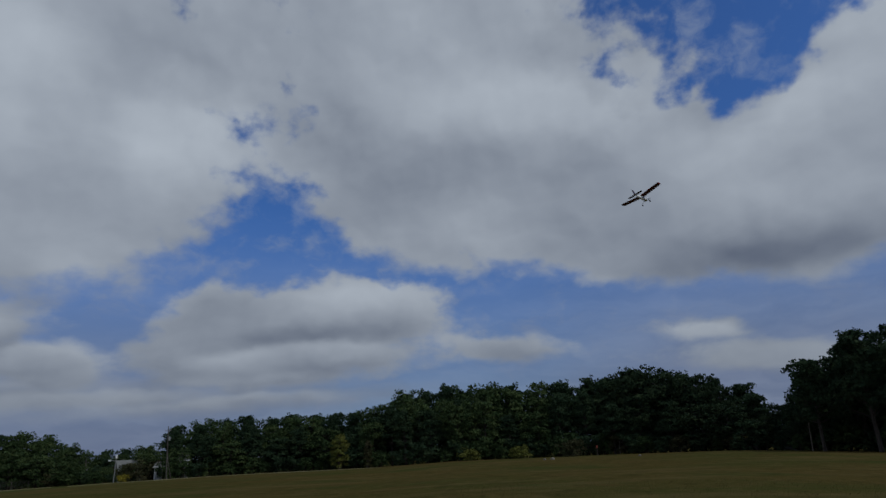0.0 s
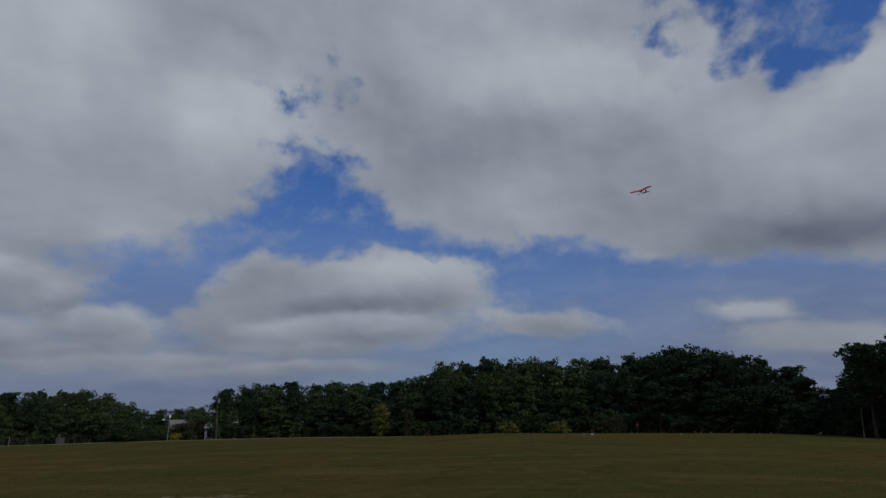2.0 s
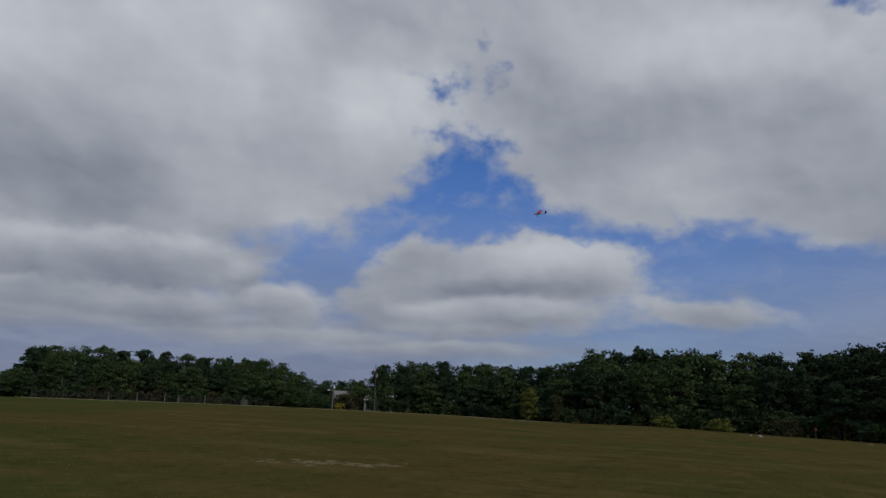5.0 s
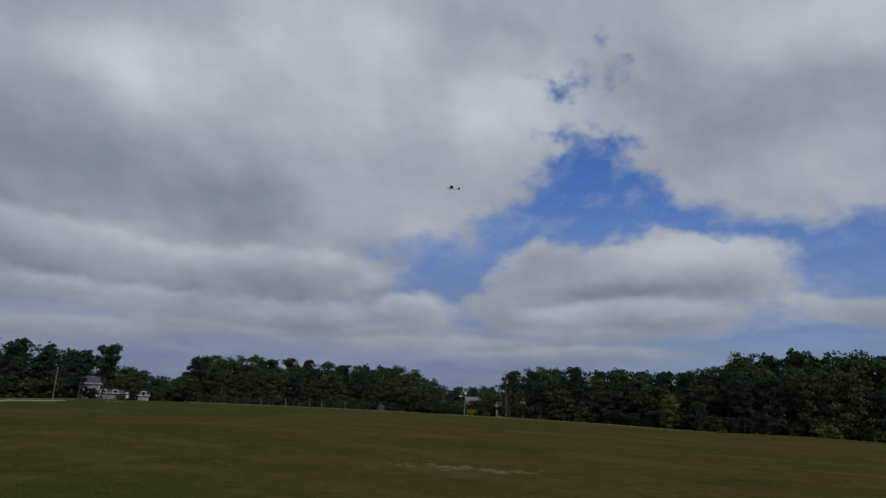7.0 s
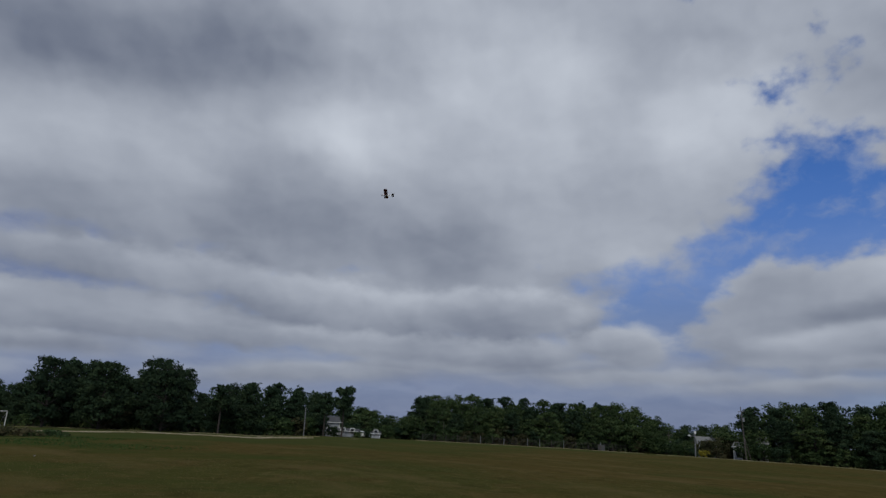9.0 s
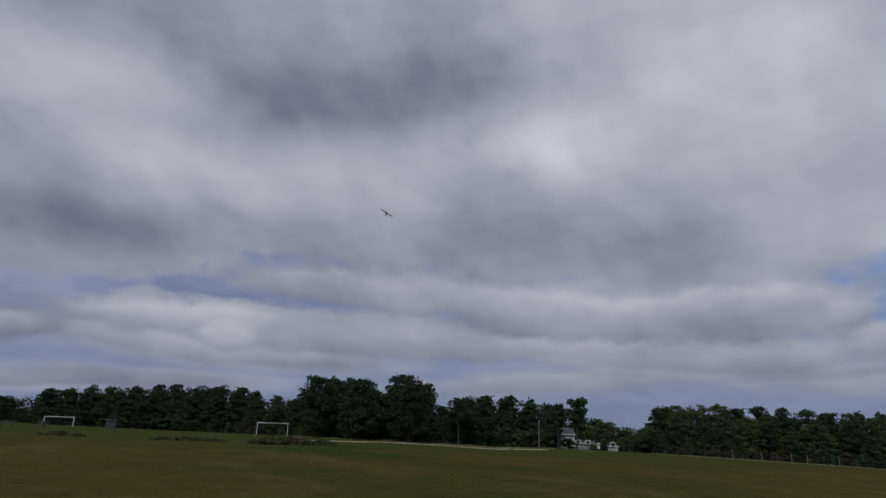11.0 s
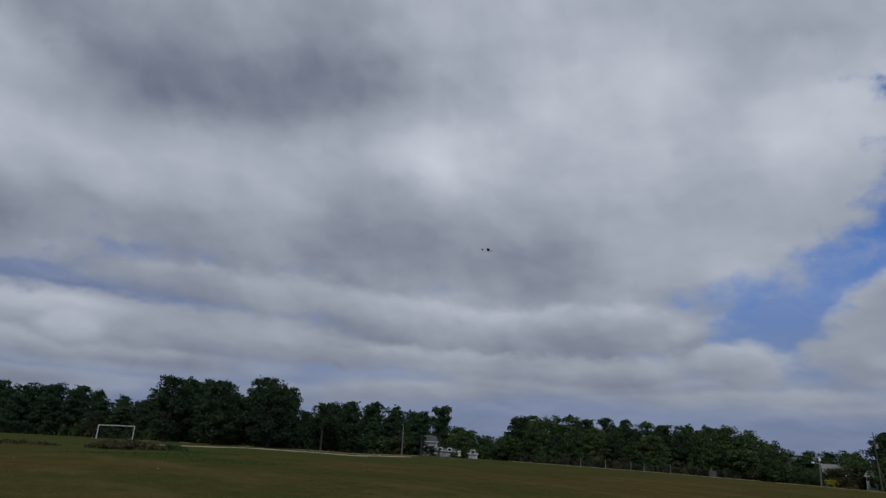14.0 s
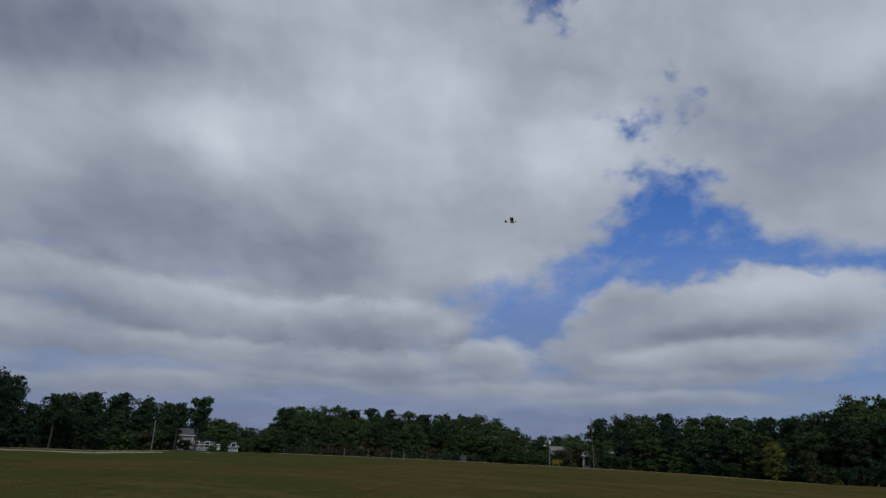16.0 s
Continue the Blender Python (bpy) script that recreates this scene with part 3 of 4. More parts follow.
one_tree("pitch_pine", "tall ragged pine with dark clumped needles", 77, "pine", -30.0, 99, 4.4, 3.0, PINE, 6840, 0.30)
one_tree("pitch_pine", "tall broad pine with dark clumped needles", 78, "pine", -33.6, 96, 6.3, 4.2, PINE, 9880, 0.30)
one_tree("pitch_pine", "tall broad pine with dark clumped needles", 79, "pine", -37.0, 94, 6.6, 4.4, PINE, 9880, 0.30)
one_tree("young_tree", "young yellow-green tree before the dark wood", 80, "round", 10.1, 134, 0.45, 2.1, LIME, 2850, 0.26)
one_tree("young_tree", "slender grey-green sapling before the dark wood", 81, "round", 7.6, 131, -0.1, 1.0, BRUSH, 1140, 0.24)
one_tree("shrub", "russet shrub under the trees", 82, "bush", -10.6, 121, -0.9, 3.0, BRUSH, 1710, 0.24)
one_tree("shrub", "yellow-green shrub under the trees", 83, "bush", -6.0, 124, -1.2, 2.8, LIME, 1520, 0.24)
one_tree("shrub", "yellow-green shrub under the trees", 84, "bush", -1.6, 126, -1.2, 2.4, LIME, 1330, 0.24)
one_tree("flowering_bush", "small bright yellow bush beside the lamp post", 85, "bush", 27.3, 148, -1.85, 1.3, YELLOW, 760, 0.18)


def make_bare_trunk(b, back, top, seed):
    rng = random.Random(seed)
    r = edge(b)[0] + back
    h = rise(b, r, top)
    t = thing("bare_trunk", "pale slender tree trunk at the edge of the wood", "tree trunk", Matrix.Translation(at(b, r)) @ pose(0, 0, 0, rng.uniform(-2, 2), rng.uniform(-3, 3), rng.uniform(0, 360)), "pale trunks in the wood")
    bm = bmesh.new()
    tube(bm, (0, 0, -0.3), (0.1, 0, h * 0.55), 0.11, 0.08, 8)
    tube(bm, (0.1, 0, h * 0.55), (0.0, 0.1, h), 0.08, 0.03, 8)
    part("trunk", bm, PALEBARK, t)
    for i in range(4):
        z = h * (0.5 + 0.11 * i)
        a = rng.uniform(0, 6.28)
        part("branch", tube(bmesh.new(), (0.06, 0.05, z), (math.cos(a) * 0.9, math.sin(a) * 0.9, z + 0.7), 0.035, 0.012, 5), PALEBARK, t)


PALEBARK = bark("pale_bark", (0.09, 0.08, 0.065), (0.20, 0.18, 0.15))
for i, (b, back, top) in enumerate(((21.6, 1.5, -0.6), (23.0, 1.0, -0.4), (44.0, 1.6, -0.9), (49.4, 1.4, -0.7), (-14.6, 0.5, -1.1), (66.0, 0.4, -1.0), (-29.2, -2.0, 0.0))):
    make_bare_trunk(b, back, top, 200 + i)


# ---- poles, lamps ----
def make_utility_pole(b, r, top, lean, label):
    h = rise(b, r, top)
    p = thing("utility_pole", label, "utility pole", Matrix.Translation(at(b, r)) @ pose(0, 0, 0, 0, lean, b))
    part("mast", tube(bmesh.new(), (0, 0, -0.5), (0, 0, h), 0.13, 0.08, 10), POLEWOOD, p)
    part("crossarm", box(bmesh.new(), 0, 0, h - 1.0, 1.2, 0.09, 0.10, bevel=0.01), POLEWOOD, p)
    for x in (-0.5, 0.5):
        part("insulator", tube(bmesh.new(), (x, 0, h - 0.95), (x, 0, h - 0.75), 0.05, 0.03, 8), STEEL, p)
    part("transformer", tube(bmesh.new(), (0.3, 0, h - 3.0), (0.3, 0, h - 2.2), 0.20, 0.20, 12), STEEL, p)
    part("brace_pole", tube(bmesh.new(), (0, 0, h * 0.45), (0.9, 0, -0.2), 0.055, 0.06, 8), POLEWOOD, p)
    return p


make_utility_pole(24.1, 147, 1.75, -2.0, "tall weathered wooden utility pole at the wood's edge")
make_utility_pole(29.9, 176, -0.5, -1.0, "short weathered wooden utility pole beside the road")


def make_lamp_post(b, r, top):
    h = rise(b, r, top)
    p = thing("lamp_post", "pale post with two white lamp heads", "lamp post", Matrix.Translation(at(b, r)) @ pose(0, 0, 0, 0, 1, b))
    part("post", tube(bmesh.new(), (0, 0, -0.4), (0, 0, h), 0.11, 0.08, 10), PALE, p)
    part("arm", tube(bmesh.new(), (0, 0, h - 0.9), (-1.0, 0, h - 0.75), 0.05, 0.04, 6), STEEL, p)
    part("lamp_head", box(bmesh.new(), -1.15, 0, h - 0.78, 0.55, 0.30, 0.28, bevel=0.04), WHITE, p, "white lamp head")
    part("lamp_head", box(bmesh.new(), 0.05, 0, h - 0.1, 0.38, 0.34, 0.60, bevel=0.04), WHITE, p, "white lamp head")
    return p


make_lamp_post(27.9, 149, -0.45)




def make_white_mast(name, label, b, r, top, width):
    h = rise(b, r, top)
    p = thing(name, label, "pole", Matrix.Translation(at(b, r)) @ pose(0, 0, 0, 0, -0.6, b))
    part("shaft", tube(bmesh.new(), (0, 0, -0.4), (0, 0, h), width, width * 0.8, 10), PALE, p)
    part("cap", tube(bmesh.new(), (0, 0, h), (0, 0, h + 0.12), width * 1.2, width * 0.4, 10), STEEL, p)
    return p


make_white_mast("white_pole", "pale pole standing among the pines", 61.9, 127, -0.15, 0.08)
# a plain tall post and a shorter one near it
make_white_mast("tall_pole", "tall pale pole beyond the playing field", 106.9, 164, 0.1, 0.13)
make_white_mast("short_pole", "short pale pole beyond the playing field", 106.2, 166, -1.0, 0.09)


def make_marker():
    p = thing("marker_post", "thin rust-red marker post before the wood", "marker post", Matrix.Translation(at(-12.7, 121)))
    part("stake", tube(bmesh.new(), (0, 0, -0.2), (0, 0, 1.5), 0.05, 0.05, 8), POLEWOOD, p)
    part("sign_plate", box(bmesh.new(), 0, -0.06, 1.5, 0.30, 0.03, 0.45, bevel=0.01), worn("rust_red_paint", (0.30, 0.06, 0.035), (0.16, 0.04, 0.03)), p, "faded red plate")


make_marker()


# ---- houses ----
def gable(bm, w, d, h, rise_, hip=0.0):
    """A solid with a ridge along x."""
    pts = [(-w / 2, -d / 2, h), (w / 2, -d / 2, h), (w / 2, d / 2, h), (-w / 2, d / 2, h), (-w / 2 + hip, 0, h + rise_), (w / 2 - hip, 0, h + rise_)]
    v = [bm.verts.new(p) for p in pts]
    for f in ((0, 1, 5, 4), (2, 3, 4, 5), (0, 4, 3), (1, 2, 5), (3, 2, 1, 0)):
        bm.faces.new([v[i] for i in f])
    return bm


def make_house(name, label, b, r, w, d, h, roof_h, turn, windows, storeys=1, lift=0.0, hip=0.0, roofing=None):
    p = thing(name, label, "house", Matrix.Translation(at(b, r, lift)) @ pose(0, 0, 0, 0, 0, b + turn))
    part("wall", box(bmesh.new(), 0, 0, h / 2 - 0.5, w, d, h + 1.0), SIDING, p, "pale siding")
    part("roof", gable(bmesh.new(), w + 0.7, d + 0.7, h, roof_h, hip), roofing or ROOF, p, "grey shingled roof")
    for s in range(storeys):
        z = 1.4 + s * 2.7
        for i in range(windows):
            x = -w / 2 + w * (i + 0.5) / windows
            win = part("window", box(bmesh.new(), x, -d / 2 - 0.02, z, 1.1, 0.10, 1.3, bevel=0.02), WHITE, p, "white window frame")
            part("pane", box(bmesh.new(), x, -d / 2 - 0.07, z, 0.86, 0.03, 1.06), GLASS, win)
    for x in (-w / 2, w / 2):
        part("corner_board", box(bmesh.new(), x, -d / 2 - 0.015, h / 2 - 0.5, 0.16, 0.06, h + 1.0), WHITE, p)
    part("fascia", box(bmesh.new(), 0, -d / 2 - 0.37, h + 0.02, w + 0.7, 0.05, 0.12), WHITE, p)
    return p


make_house("white_house", "white two-storey house half hidden by pines", 59.65, 154, 3.3, 5.0, 3.2, 1.4, 12, 2, roofing=DARKROOF)
make_house("garden_shed", "low white shed beside the house", 58.0, 149, 4.4, 3.0, 1.3, 0.6, -8, 2, roofing=DARKROOF)
make_house("garage", "low white garage beyond the pines", 55.6, 157, 2.0, 3.0, 1.1, 0.5, 5, 1, roofing=DARKROOF)
one_tree("shrub", "tan-green shrub before the grey-roofed house", 86, "bush", 26.3, 151, -0.85, 2.6, BRUSH, 1600, 0.24)
one_tree("shrub", "tan-green shrub before the grey-roofed house", 87, "bush", 27.1, 152, -1.1, 2.4, BRUSH, 1400, 0.24)
one_tree("shrub", "dark shrub before the white house", 88, "bush", 23.7, 150, -1.2, 1.3, OAK, 1400, 0.24)
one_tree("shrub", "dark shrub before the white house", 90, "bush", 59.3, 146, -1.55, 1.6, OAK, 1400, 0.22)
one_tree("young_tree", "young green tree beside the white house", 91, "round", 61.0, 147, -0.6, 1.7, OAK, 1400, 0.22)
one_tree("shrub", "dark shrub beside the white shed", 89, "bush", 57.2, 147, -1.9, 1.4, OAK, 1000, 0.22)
make_house("grey_roofed_house", "house with a broad grey roof behind the trees", 26.8, 180, 6.0, 8.0, 2.9, 2.2, 8, 3)
make_house("white_house", "white house glimpsed between the trees", 24.5, 152.5, 1.6, 4.0, 2.6, 1.0, -15, 1)
make_house("white_house", "white house glimpsed between the trees", 22.95, 152.5, 1.5, 4.0, 3.6, 1.4, 10, 1)
make_house("park_building", "white park building with a grey hipped roof", 110.4, 172, 8.0, 7.0, 1.9, 2.0, 10, 3, hip=2.6, roofing=worn("slate_roof", (0.075, 0.08, 0.09), (0.045, 0.05, 0.055), 2.0, 0.8))
make_house("park_pavilion", "small white pavilion beside the park building", 108.9, 168, 2.6, 2.4, 0.9, 1.0, 5, 1, roofing=worn("slate_roof_small", (0.09, 0.095, 0.10), (0.05, 0.055, 0.06), 2.0, 0.8))
make_house("white_shed", "small white shed between the woods", -27.6, 116, 2.6, 2.5, 1.6, 0.5, 10, 1)


def make_car(b, r, turn, paint, label):
    p = thing("parked_car", label, "car", Matrix.Translation(at(b, r, 0.0)) @ pose(0, 0, 0, 0, 0, b + turn))
    bm = bmesh.new()
    side = [(-2.1, 0.35), (-2.15, 0.75), (-1.9, 0.98), (-1.35, 1.05), (-0.9, 1.45), (0.6, 1.48), (1.2, 1.02), (2.0, 0.88), (2.15, 0.6), (2.1, 0.35)]
    loft(bm, [[(x, y * (1.0 if z < 1.1 else 0.86), z) for x, z in side] for y in (-0.85, 0.85)])
    part("body", bm, paint, p)
    part("side_window", box(bmesh.new(), -0.12, -0.80, 1.22, 1.5, 0.06, 0.30, bevel=0.02), GLASS, p)
    for x in (-1.3, 1.3):
        for y in (-0.84, 0.84):
            w = part("wheel", tube(bmesh.new(), (x, y - 0.1, 0.32), (x, y + 0.1, 0.32), 0.32, 0.32, 14), BLACK, p)
            part("hub", tube(bmesh.new(), (x, y - 0.12, 0.32), (x, y + 0.12, 0.32), 0.18, 0.18, 10), STEEL, w)


make_car(56.9, 153, 10, WHITE, "white car parked beyond the pines")


# ---- goals, table, board, fence ----
def make_goal(b, r, w, h, turn, label):
    p = thing("soccer_goal", label, "goal", Matrix.Translation(at(b, r)) @ pose(0, 0, 0, 0, 0, b + turn), "soccer goals")
    for x in (-w / 2, w / 2):
        part("upright", tube(bmesh.new(), (x, 0, -0.1), (x, 0, h), 0.065, 0.065, 10), WHITE, p)
        part("back_stay", tube(bmesh.new(), (x, 0.05, h - 0.05), (x, 1.9, 0.05), 0.03, 0.03, 6), STEEL, p)
        part("ground_bar", tube(bmesh.new(), (x, 0, 0.05), (x, 1.9, 0.05), 0.03, 0.03, 6), STEEL, p)
    part("crossbar", tube(bmesh.new(), (-w / 2 - 0.06, 0, h), (w / 2 + 0.06, 0, h), 0.065, 0.065, 10), WHITE, p)
    bm = bmesh.new()
    n = int(w / 0.30)
    for i in range(n + 1):
        x = -w / 2 + w * i / n
        tube(bm, (x, 0.06, h - 0.06), (x, 1.88, 0.06), 0.006, 0.006, 3)
    for k in range(1, 8):
        f = k / 8
        tube(bm, (-w / 2, 0.06 + 1.82 * f, (h - 0.06) * (1 - f) + 0.06 * f), (w / 2, 0.06 + 1.82 * f, (h - 0.06) * (1 - f) + 0.06 * f), 0.006, 0.006, 3)
    part("net", bm, worn("grey_net", (0.10, 0.11, 0.12), (0.06, 0.065, 0.07)), p, "grey sagging net")
    return p


make_goal(85.6, 136, 6.9, 2.5, 27, "white soccer goal with a grey net on the grass")
make_goal(101.9, 150, 5.3, 1.75, 10, "white soccer goal far across the playing field")
make_goal(112.9, 112, 6.4, 2.35, -40, "white soccer goal near the park building")


def make_table():
    p = thing("picnic_table", "brown wooden picnic table on the grass", "picnic table", Matrix.Translation(at(105.2, 104)) @ pose(0, 0, 0, 0, 0, 100))
    for i in range(4):
        part("top_plank", box(bmesh.new(), 0, -0.3 + 0.2 * i, 0.75, 1.9, 0.18, 0.045, bevel=0.008), POLEWOOD, p)
    for y in (-0.75, 0.75):
        part("bench_plank", box(bmesh.new(), 0, y, 0.45, 1.9, 0.26, 0.045, bevel=0.008), POLEWOOD, p)
    for x in (-0.65, 0.65):
        part("bearer", box(bmesh.new(), x, 0, 0.40, 0.09, 1.6, 0.09, bevel=0.008), POLEWOOD, p)
        for y in (-1, 1):
            part("leg", tube(bmesh.new(), (x, y * 0.25, 0.72), (x, y * 0.7, -0.05), 0.05, 0.05, 5), POLEWOOD, p)


make_table()


def make_board():
    p = thing("notice_board", "grey notice board on two posts", "notice board", Matrix.Translation(at(98.3, 98)) @ pose(0, 0, 0, 0, 0, 120))
    for x in (-0.6, 0.6):
        part("post", box(bmesh.new(), x, 0, 0.75, 0.12, 0.12, 1.8, bevel=0.01), POLEWOOD, p)
    part("panel", box(bmesh.new(), 0, 0, 1.0, 1.1, 0.06, 1.0, bevel=0.01), worn("grey_board", (0.09, 0.095, 0.10), (0.05, 0.05, 0.055)), p)
    part("roof_cap", box(bmesh.new(), 0, 0, 1.68, 1.6, 0.35, 0.06, bevel=0.01), ROOF, p)
    q = thing("litter_bin", "dark litter barrel on the grass", "litter bin", Matrix.Translation(at(102.9, 118)))
    part("barrel", tube(bmesh.new(), (0, 0, 0), (0, 0, 0.95), 0.29, 0.31, 14), worn("brown_barrel", (0.10, 0.075, 0.06), (0.05, 0.04, 0.035)), q)
    part("rim", tube(bmesh.new(), (0, 0, 0.93), (0, 0, 0.98), 0.33, 0.33, 14), STEEL, q)


make_board()


RUST = worn("rusted_wire", (0.085, 0.075, 0.065), (0.045, 0.04, 0.036), 5.0, 0.8)


def make_fence():
    p = thing("chain_link_fence", "grey chain-link fence along the wood", "fence")
    rng = random.Random(4)
    spots = [at(b, edge(b)[0] - 2.5) for b in np.arange(33.5, 52.1, 1.05)]
    for q in spots:
        h = rng.uniform(1.6, 2.0)
        part("post", tube(bmesh.new(), (q.x, q.y, q.z - 0.3), (q.x + rng.uniform(-0.05, 0.05), q.y, q.z + h), 0.06, 0.05, 8), RUST if rng.random() < 0.6 else STEEL, p)
    mesh = bmesh.new()
    for a, c in zip(spots, spots[1:]):
        part("rail", tube(bmesh.new(), (a.x, a.y, a.z + 1.55), (c.x, c.y, c.z + 1.55), 0.018, 0.018, 5), RUST, p)
        for k in range(14):
            f = k / 14
            u = a.lerp(c, f)
            w = a.lerp(c, min(1.0, f + 0.30))
            tube(mesh, (u.x, u.y, u.z + 0.05), (w.x, w.y, w.z + 1.52), 0.006, 0.006, 3)
            tube(mesh, (w.x, w.y, w.z + 0.05), (u.x, u.y, u.z + 1.52), 0.006, 0.006, 3)
    part("wire_mesh", mesh, RUST, p)
    c = thing("utility_cabinet", "grey metal utility cabinet at the wood's edge", "cabinet", Matrix.Translation(at(35.5, 160)) @ pose(0, 0, 0, 0, 0, 35))
    part("case", box(bmesh.new(), 0, 0, 0.65, 1.6, 0.7, 1.4, bevel=0.05), worn("grey_case", (0.085, 0.085, 0.08), (0.05, 0.05, 0.048)), c)
    part("door", box(bmesh.new(), -0.35, -0.36, 0.65, 0.6, 0.03, 1.1, bevel=0.01), RUST, c)


make_fence()


# ---- sand, stones, brush ----
def track(name, label, b0, b1, r0, r1, width, seed, mat=None):
    rng = random.Random(seed)
    verts, faces = [], []
    n = 110
    for i in range(n + 1):
        f = i / n
        b, r = b0 + (b1 - b0) * f, r0 + (r1 - r0) * f
        r += 0.8 * math.sin(f * 9 + seed) + 0.4 * math.sin(f * 23)
        w = width * max(0.06, 0.22 + 1.6 * noise.noise(Vector((f * 11.0, seed, 0.3))) + 0.5 * noise.noise(Vector((f * 31.0, seed, 4.3)))) * min(1, 6 * f + 0.15, 6 * (1 - f) + 0.15)
        for k, o in enumerate((-0.5, -0.2, 0.2, 0.5)):
            p = at(b, r + w * o)
            verts.append((p.x, p.y, p.z + (0.10 if k in (1, 2) else 0.0)))
    for i in range(n):
        for k in range(3):
            a = i * 4 + k
            faces.append((a, a + 1, a + 5, a + 4))
    tagged(raw(name, verts, faces, mat or SAND, smooth=True), label, "track", kind="structure")


VERGE = worn("dry_verge", (0.20, 0.17, 0.08), (0.11, 0.10, 0.04), 0.8, 0.95)
track("sand_track", "pale sandy track worn across the grass", 61, 84.5, 110, 88, 4.5, 3)
track("sand_track", "dry pale strip along the foot of the trees", 60.5, 84, 124, 122, 2.2, 8, VERGE)
track("sand_track", "dry pale strip below the chain-link fence", 32, 52, 157, 157, 1.6, 5, VERGE)
track("sand_edge", "pale dry verge at the field's edge", 6.5, 31, 127, 146, 1.8, 11, VERGE)
DRY = worn("dry_soil", (0.165, 0.125, 0.056), (0.085, 0.064, 0.022), 5.0, 1.0)


def broken_patch(label, b, r, half, seed, count, mat=DRY):
    """Scraps of bare soil scattered round a centre, thinning outwards, as one piece of the ground."""
    rng = random.Random(seed)
    centre = at(b, r)
    verts, faces = [], []
    for _ in range(count):
        u, v = rng.gauss(0, 0.45) * half[0], rng.gauss(0, 0.45) * half[1]
        x0, y0 = centre.x + u * math.cos(radians(b)) - v * math.sin(radians(b)), centre.y + u * math.sin(radians(b)) + v * math.cos(radians(b))
        size = rng.uniform(0.05, 0.20) * half[0] ** 0.7
        n, base = 11, len(verts)
        verts.append((x0, y0, ground_z(x0, y0) + 0.022))
        for i in range(n):
            a = 2 * math.pi * i / n
            w = size * rng.uniform(0.55, 1.3)
            x, y = x0 + math.cos(a) * w, y0 + math.sin(a) * w
            verts.append((x, y, ground_z(x, y) + 0.004))
        faces += [(base, base + 1 + i, base + 1 + (i + 1) % n) for i in range(n)]
    tagged(raw("bare_patch", verts, faces, mat, smooth=True), label, "bare soil", kind="structure")


broken_patch("bare pale sandy patch worn into the grass", 28.6, 19.0, (0.9, 0.7), 2, 46)
broken_patch("bare pale sandy patch worn into the grass", 33.0, 18.8, (0.5, 0.5), 4, 16)
broken_patch("thin dry patch in the grass", 25.2, 18.6, (1.1, 0.7), 6, 24)
broken_patch("pale sandy patch by the track", 64.5, 112, (5.0, 3.0), 7, 30, SAND)
broken_patch("pale sandy patch near the pines", 57.6, 118, (2.4, 2.0), 9, 14, SAND)


def make_stone(name, label, p, size, seed, mat=None):
    rng = random.Random(seed)
    bm = bmesh.new()
    bmesh.ops.create_icosphere(bm, subdivisions=2, radius=1.0)
    for v in bm.verts:
        d = 1 + 0.25 * noise.noise(v.co * 1.3 + Vector((seed, 0, 0))) + rng.uniform(-0.03, 0.03)
        v.co = Vector((v.co.x * size * d, v.co.y * size * 0.7 * d, v.co.z * size * 0.5 * d))
    ob = part(name, bm, mat or STONE)
    ob.matrix_basis = Matrix.Translation(p + Vector((0, 0, size * 0.25))) @ pose(0, 0, 0, 0, 0, seed * 47)
    return tagged(ob, label, "stone")


make_stone("boulder", "pale grey boulder lying in the grass", at(-8.8, 80), 0.34, 1)
make_stone("boulder", "small pale boulder beside a larger one", at(-8.1, 80.5), 0.26, 2)
for i, (b, r) in enumerate(((-16.2, 100), (33.6, 19.6), (48, 17), (82, 33), (92, 42))):
    make_stone("pebble", "small pale stone in the short grass", at(b, r), 0.022 if r < 30 else 0.05 if r < 60 else 0.28, 10 + i)


def make_brush(name, label, b, r, w, d, h, seed, mat, count, size):
    rng = np.random.default_rng(seed)
    c = at(b, r)
    clumps = []
    for _ in range(26):
        u, v = rng.uniform(-1, 1, 2)
        x, y = c.x + u * w * math.cos(radians(b)) - v * d * math.sin(radians(b)), c.y + u * w * math.sin(radians(b)) + v * d * math.cos(radians(b))
        s = (1 - 0.7 * u * u) * rng.uniform(0.6, 1.1)
        clumps.append((x - c.x, y - c.y, ground_z(x, y) - c.z + h * 0.35 * s, max(0.4, h * 0.8 * s), h * 0.6 * s))
    bush = thing(name, label, "brush", Matrix.Translation(c))
    v, f = foliage(rng, clumps, count, size)
    raw("leaves", v, f, mat, bush)
    bm = bmesh.new()
    for q in clumps[::2]:
        tube(bm, (q[0], q[1], q[2] - h * 0.5), (q[0] + rng.uniform(-0.2, 0.2), q[1], q[2] + q[4]), 0.03, 0.012, 5)
    part("stems", bm, BARK, bush)


make_brush("brush_mound", "tangled brown-green brush on a low mound", 84.6, 72, 3.6, 1.6, 1.0, 1, BRUSH, 5000, 0.16)
make_brush("brush_mound", "low green weeds beside the mound", 81.4, 72, 2.2, 1.2, 0.7, 2, OAK, 1200, 0.14)
make_brush("dry_tussocks", "dry rust-brown grass tussocks on the rise", 92.5, 74, 4.0, 0.8, 0.45, 3, BRUSH, 1200, 0.14)
make_brush("dry_tussocks", "dry rust-brown grass tussocks on the rise", 101.5, 76, 2.0, 0.8, 0.5, 4, BRUSH, 700, 0.14)


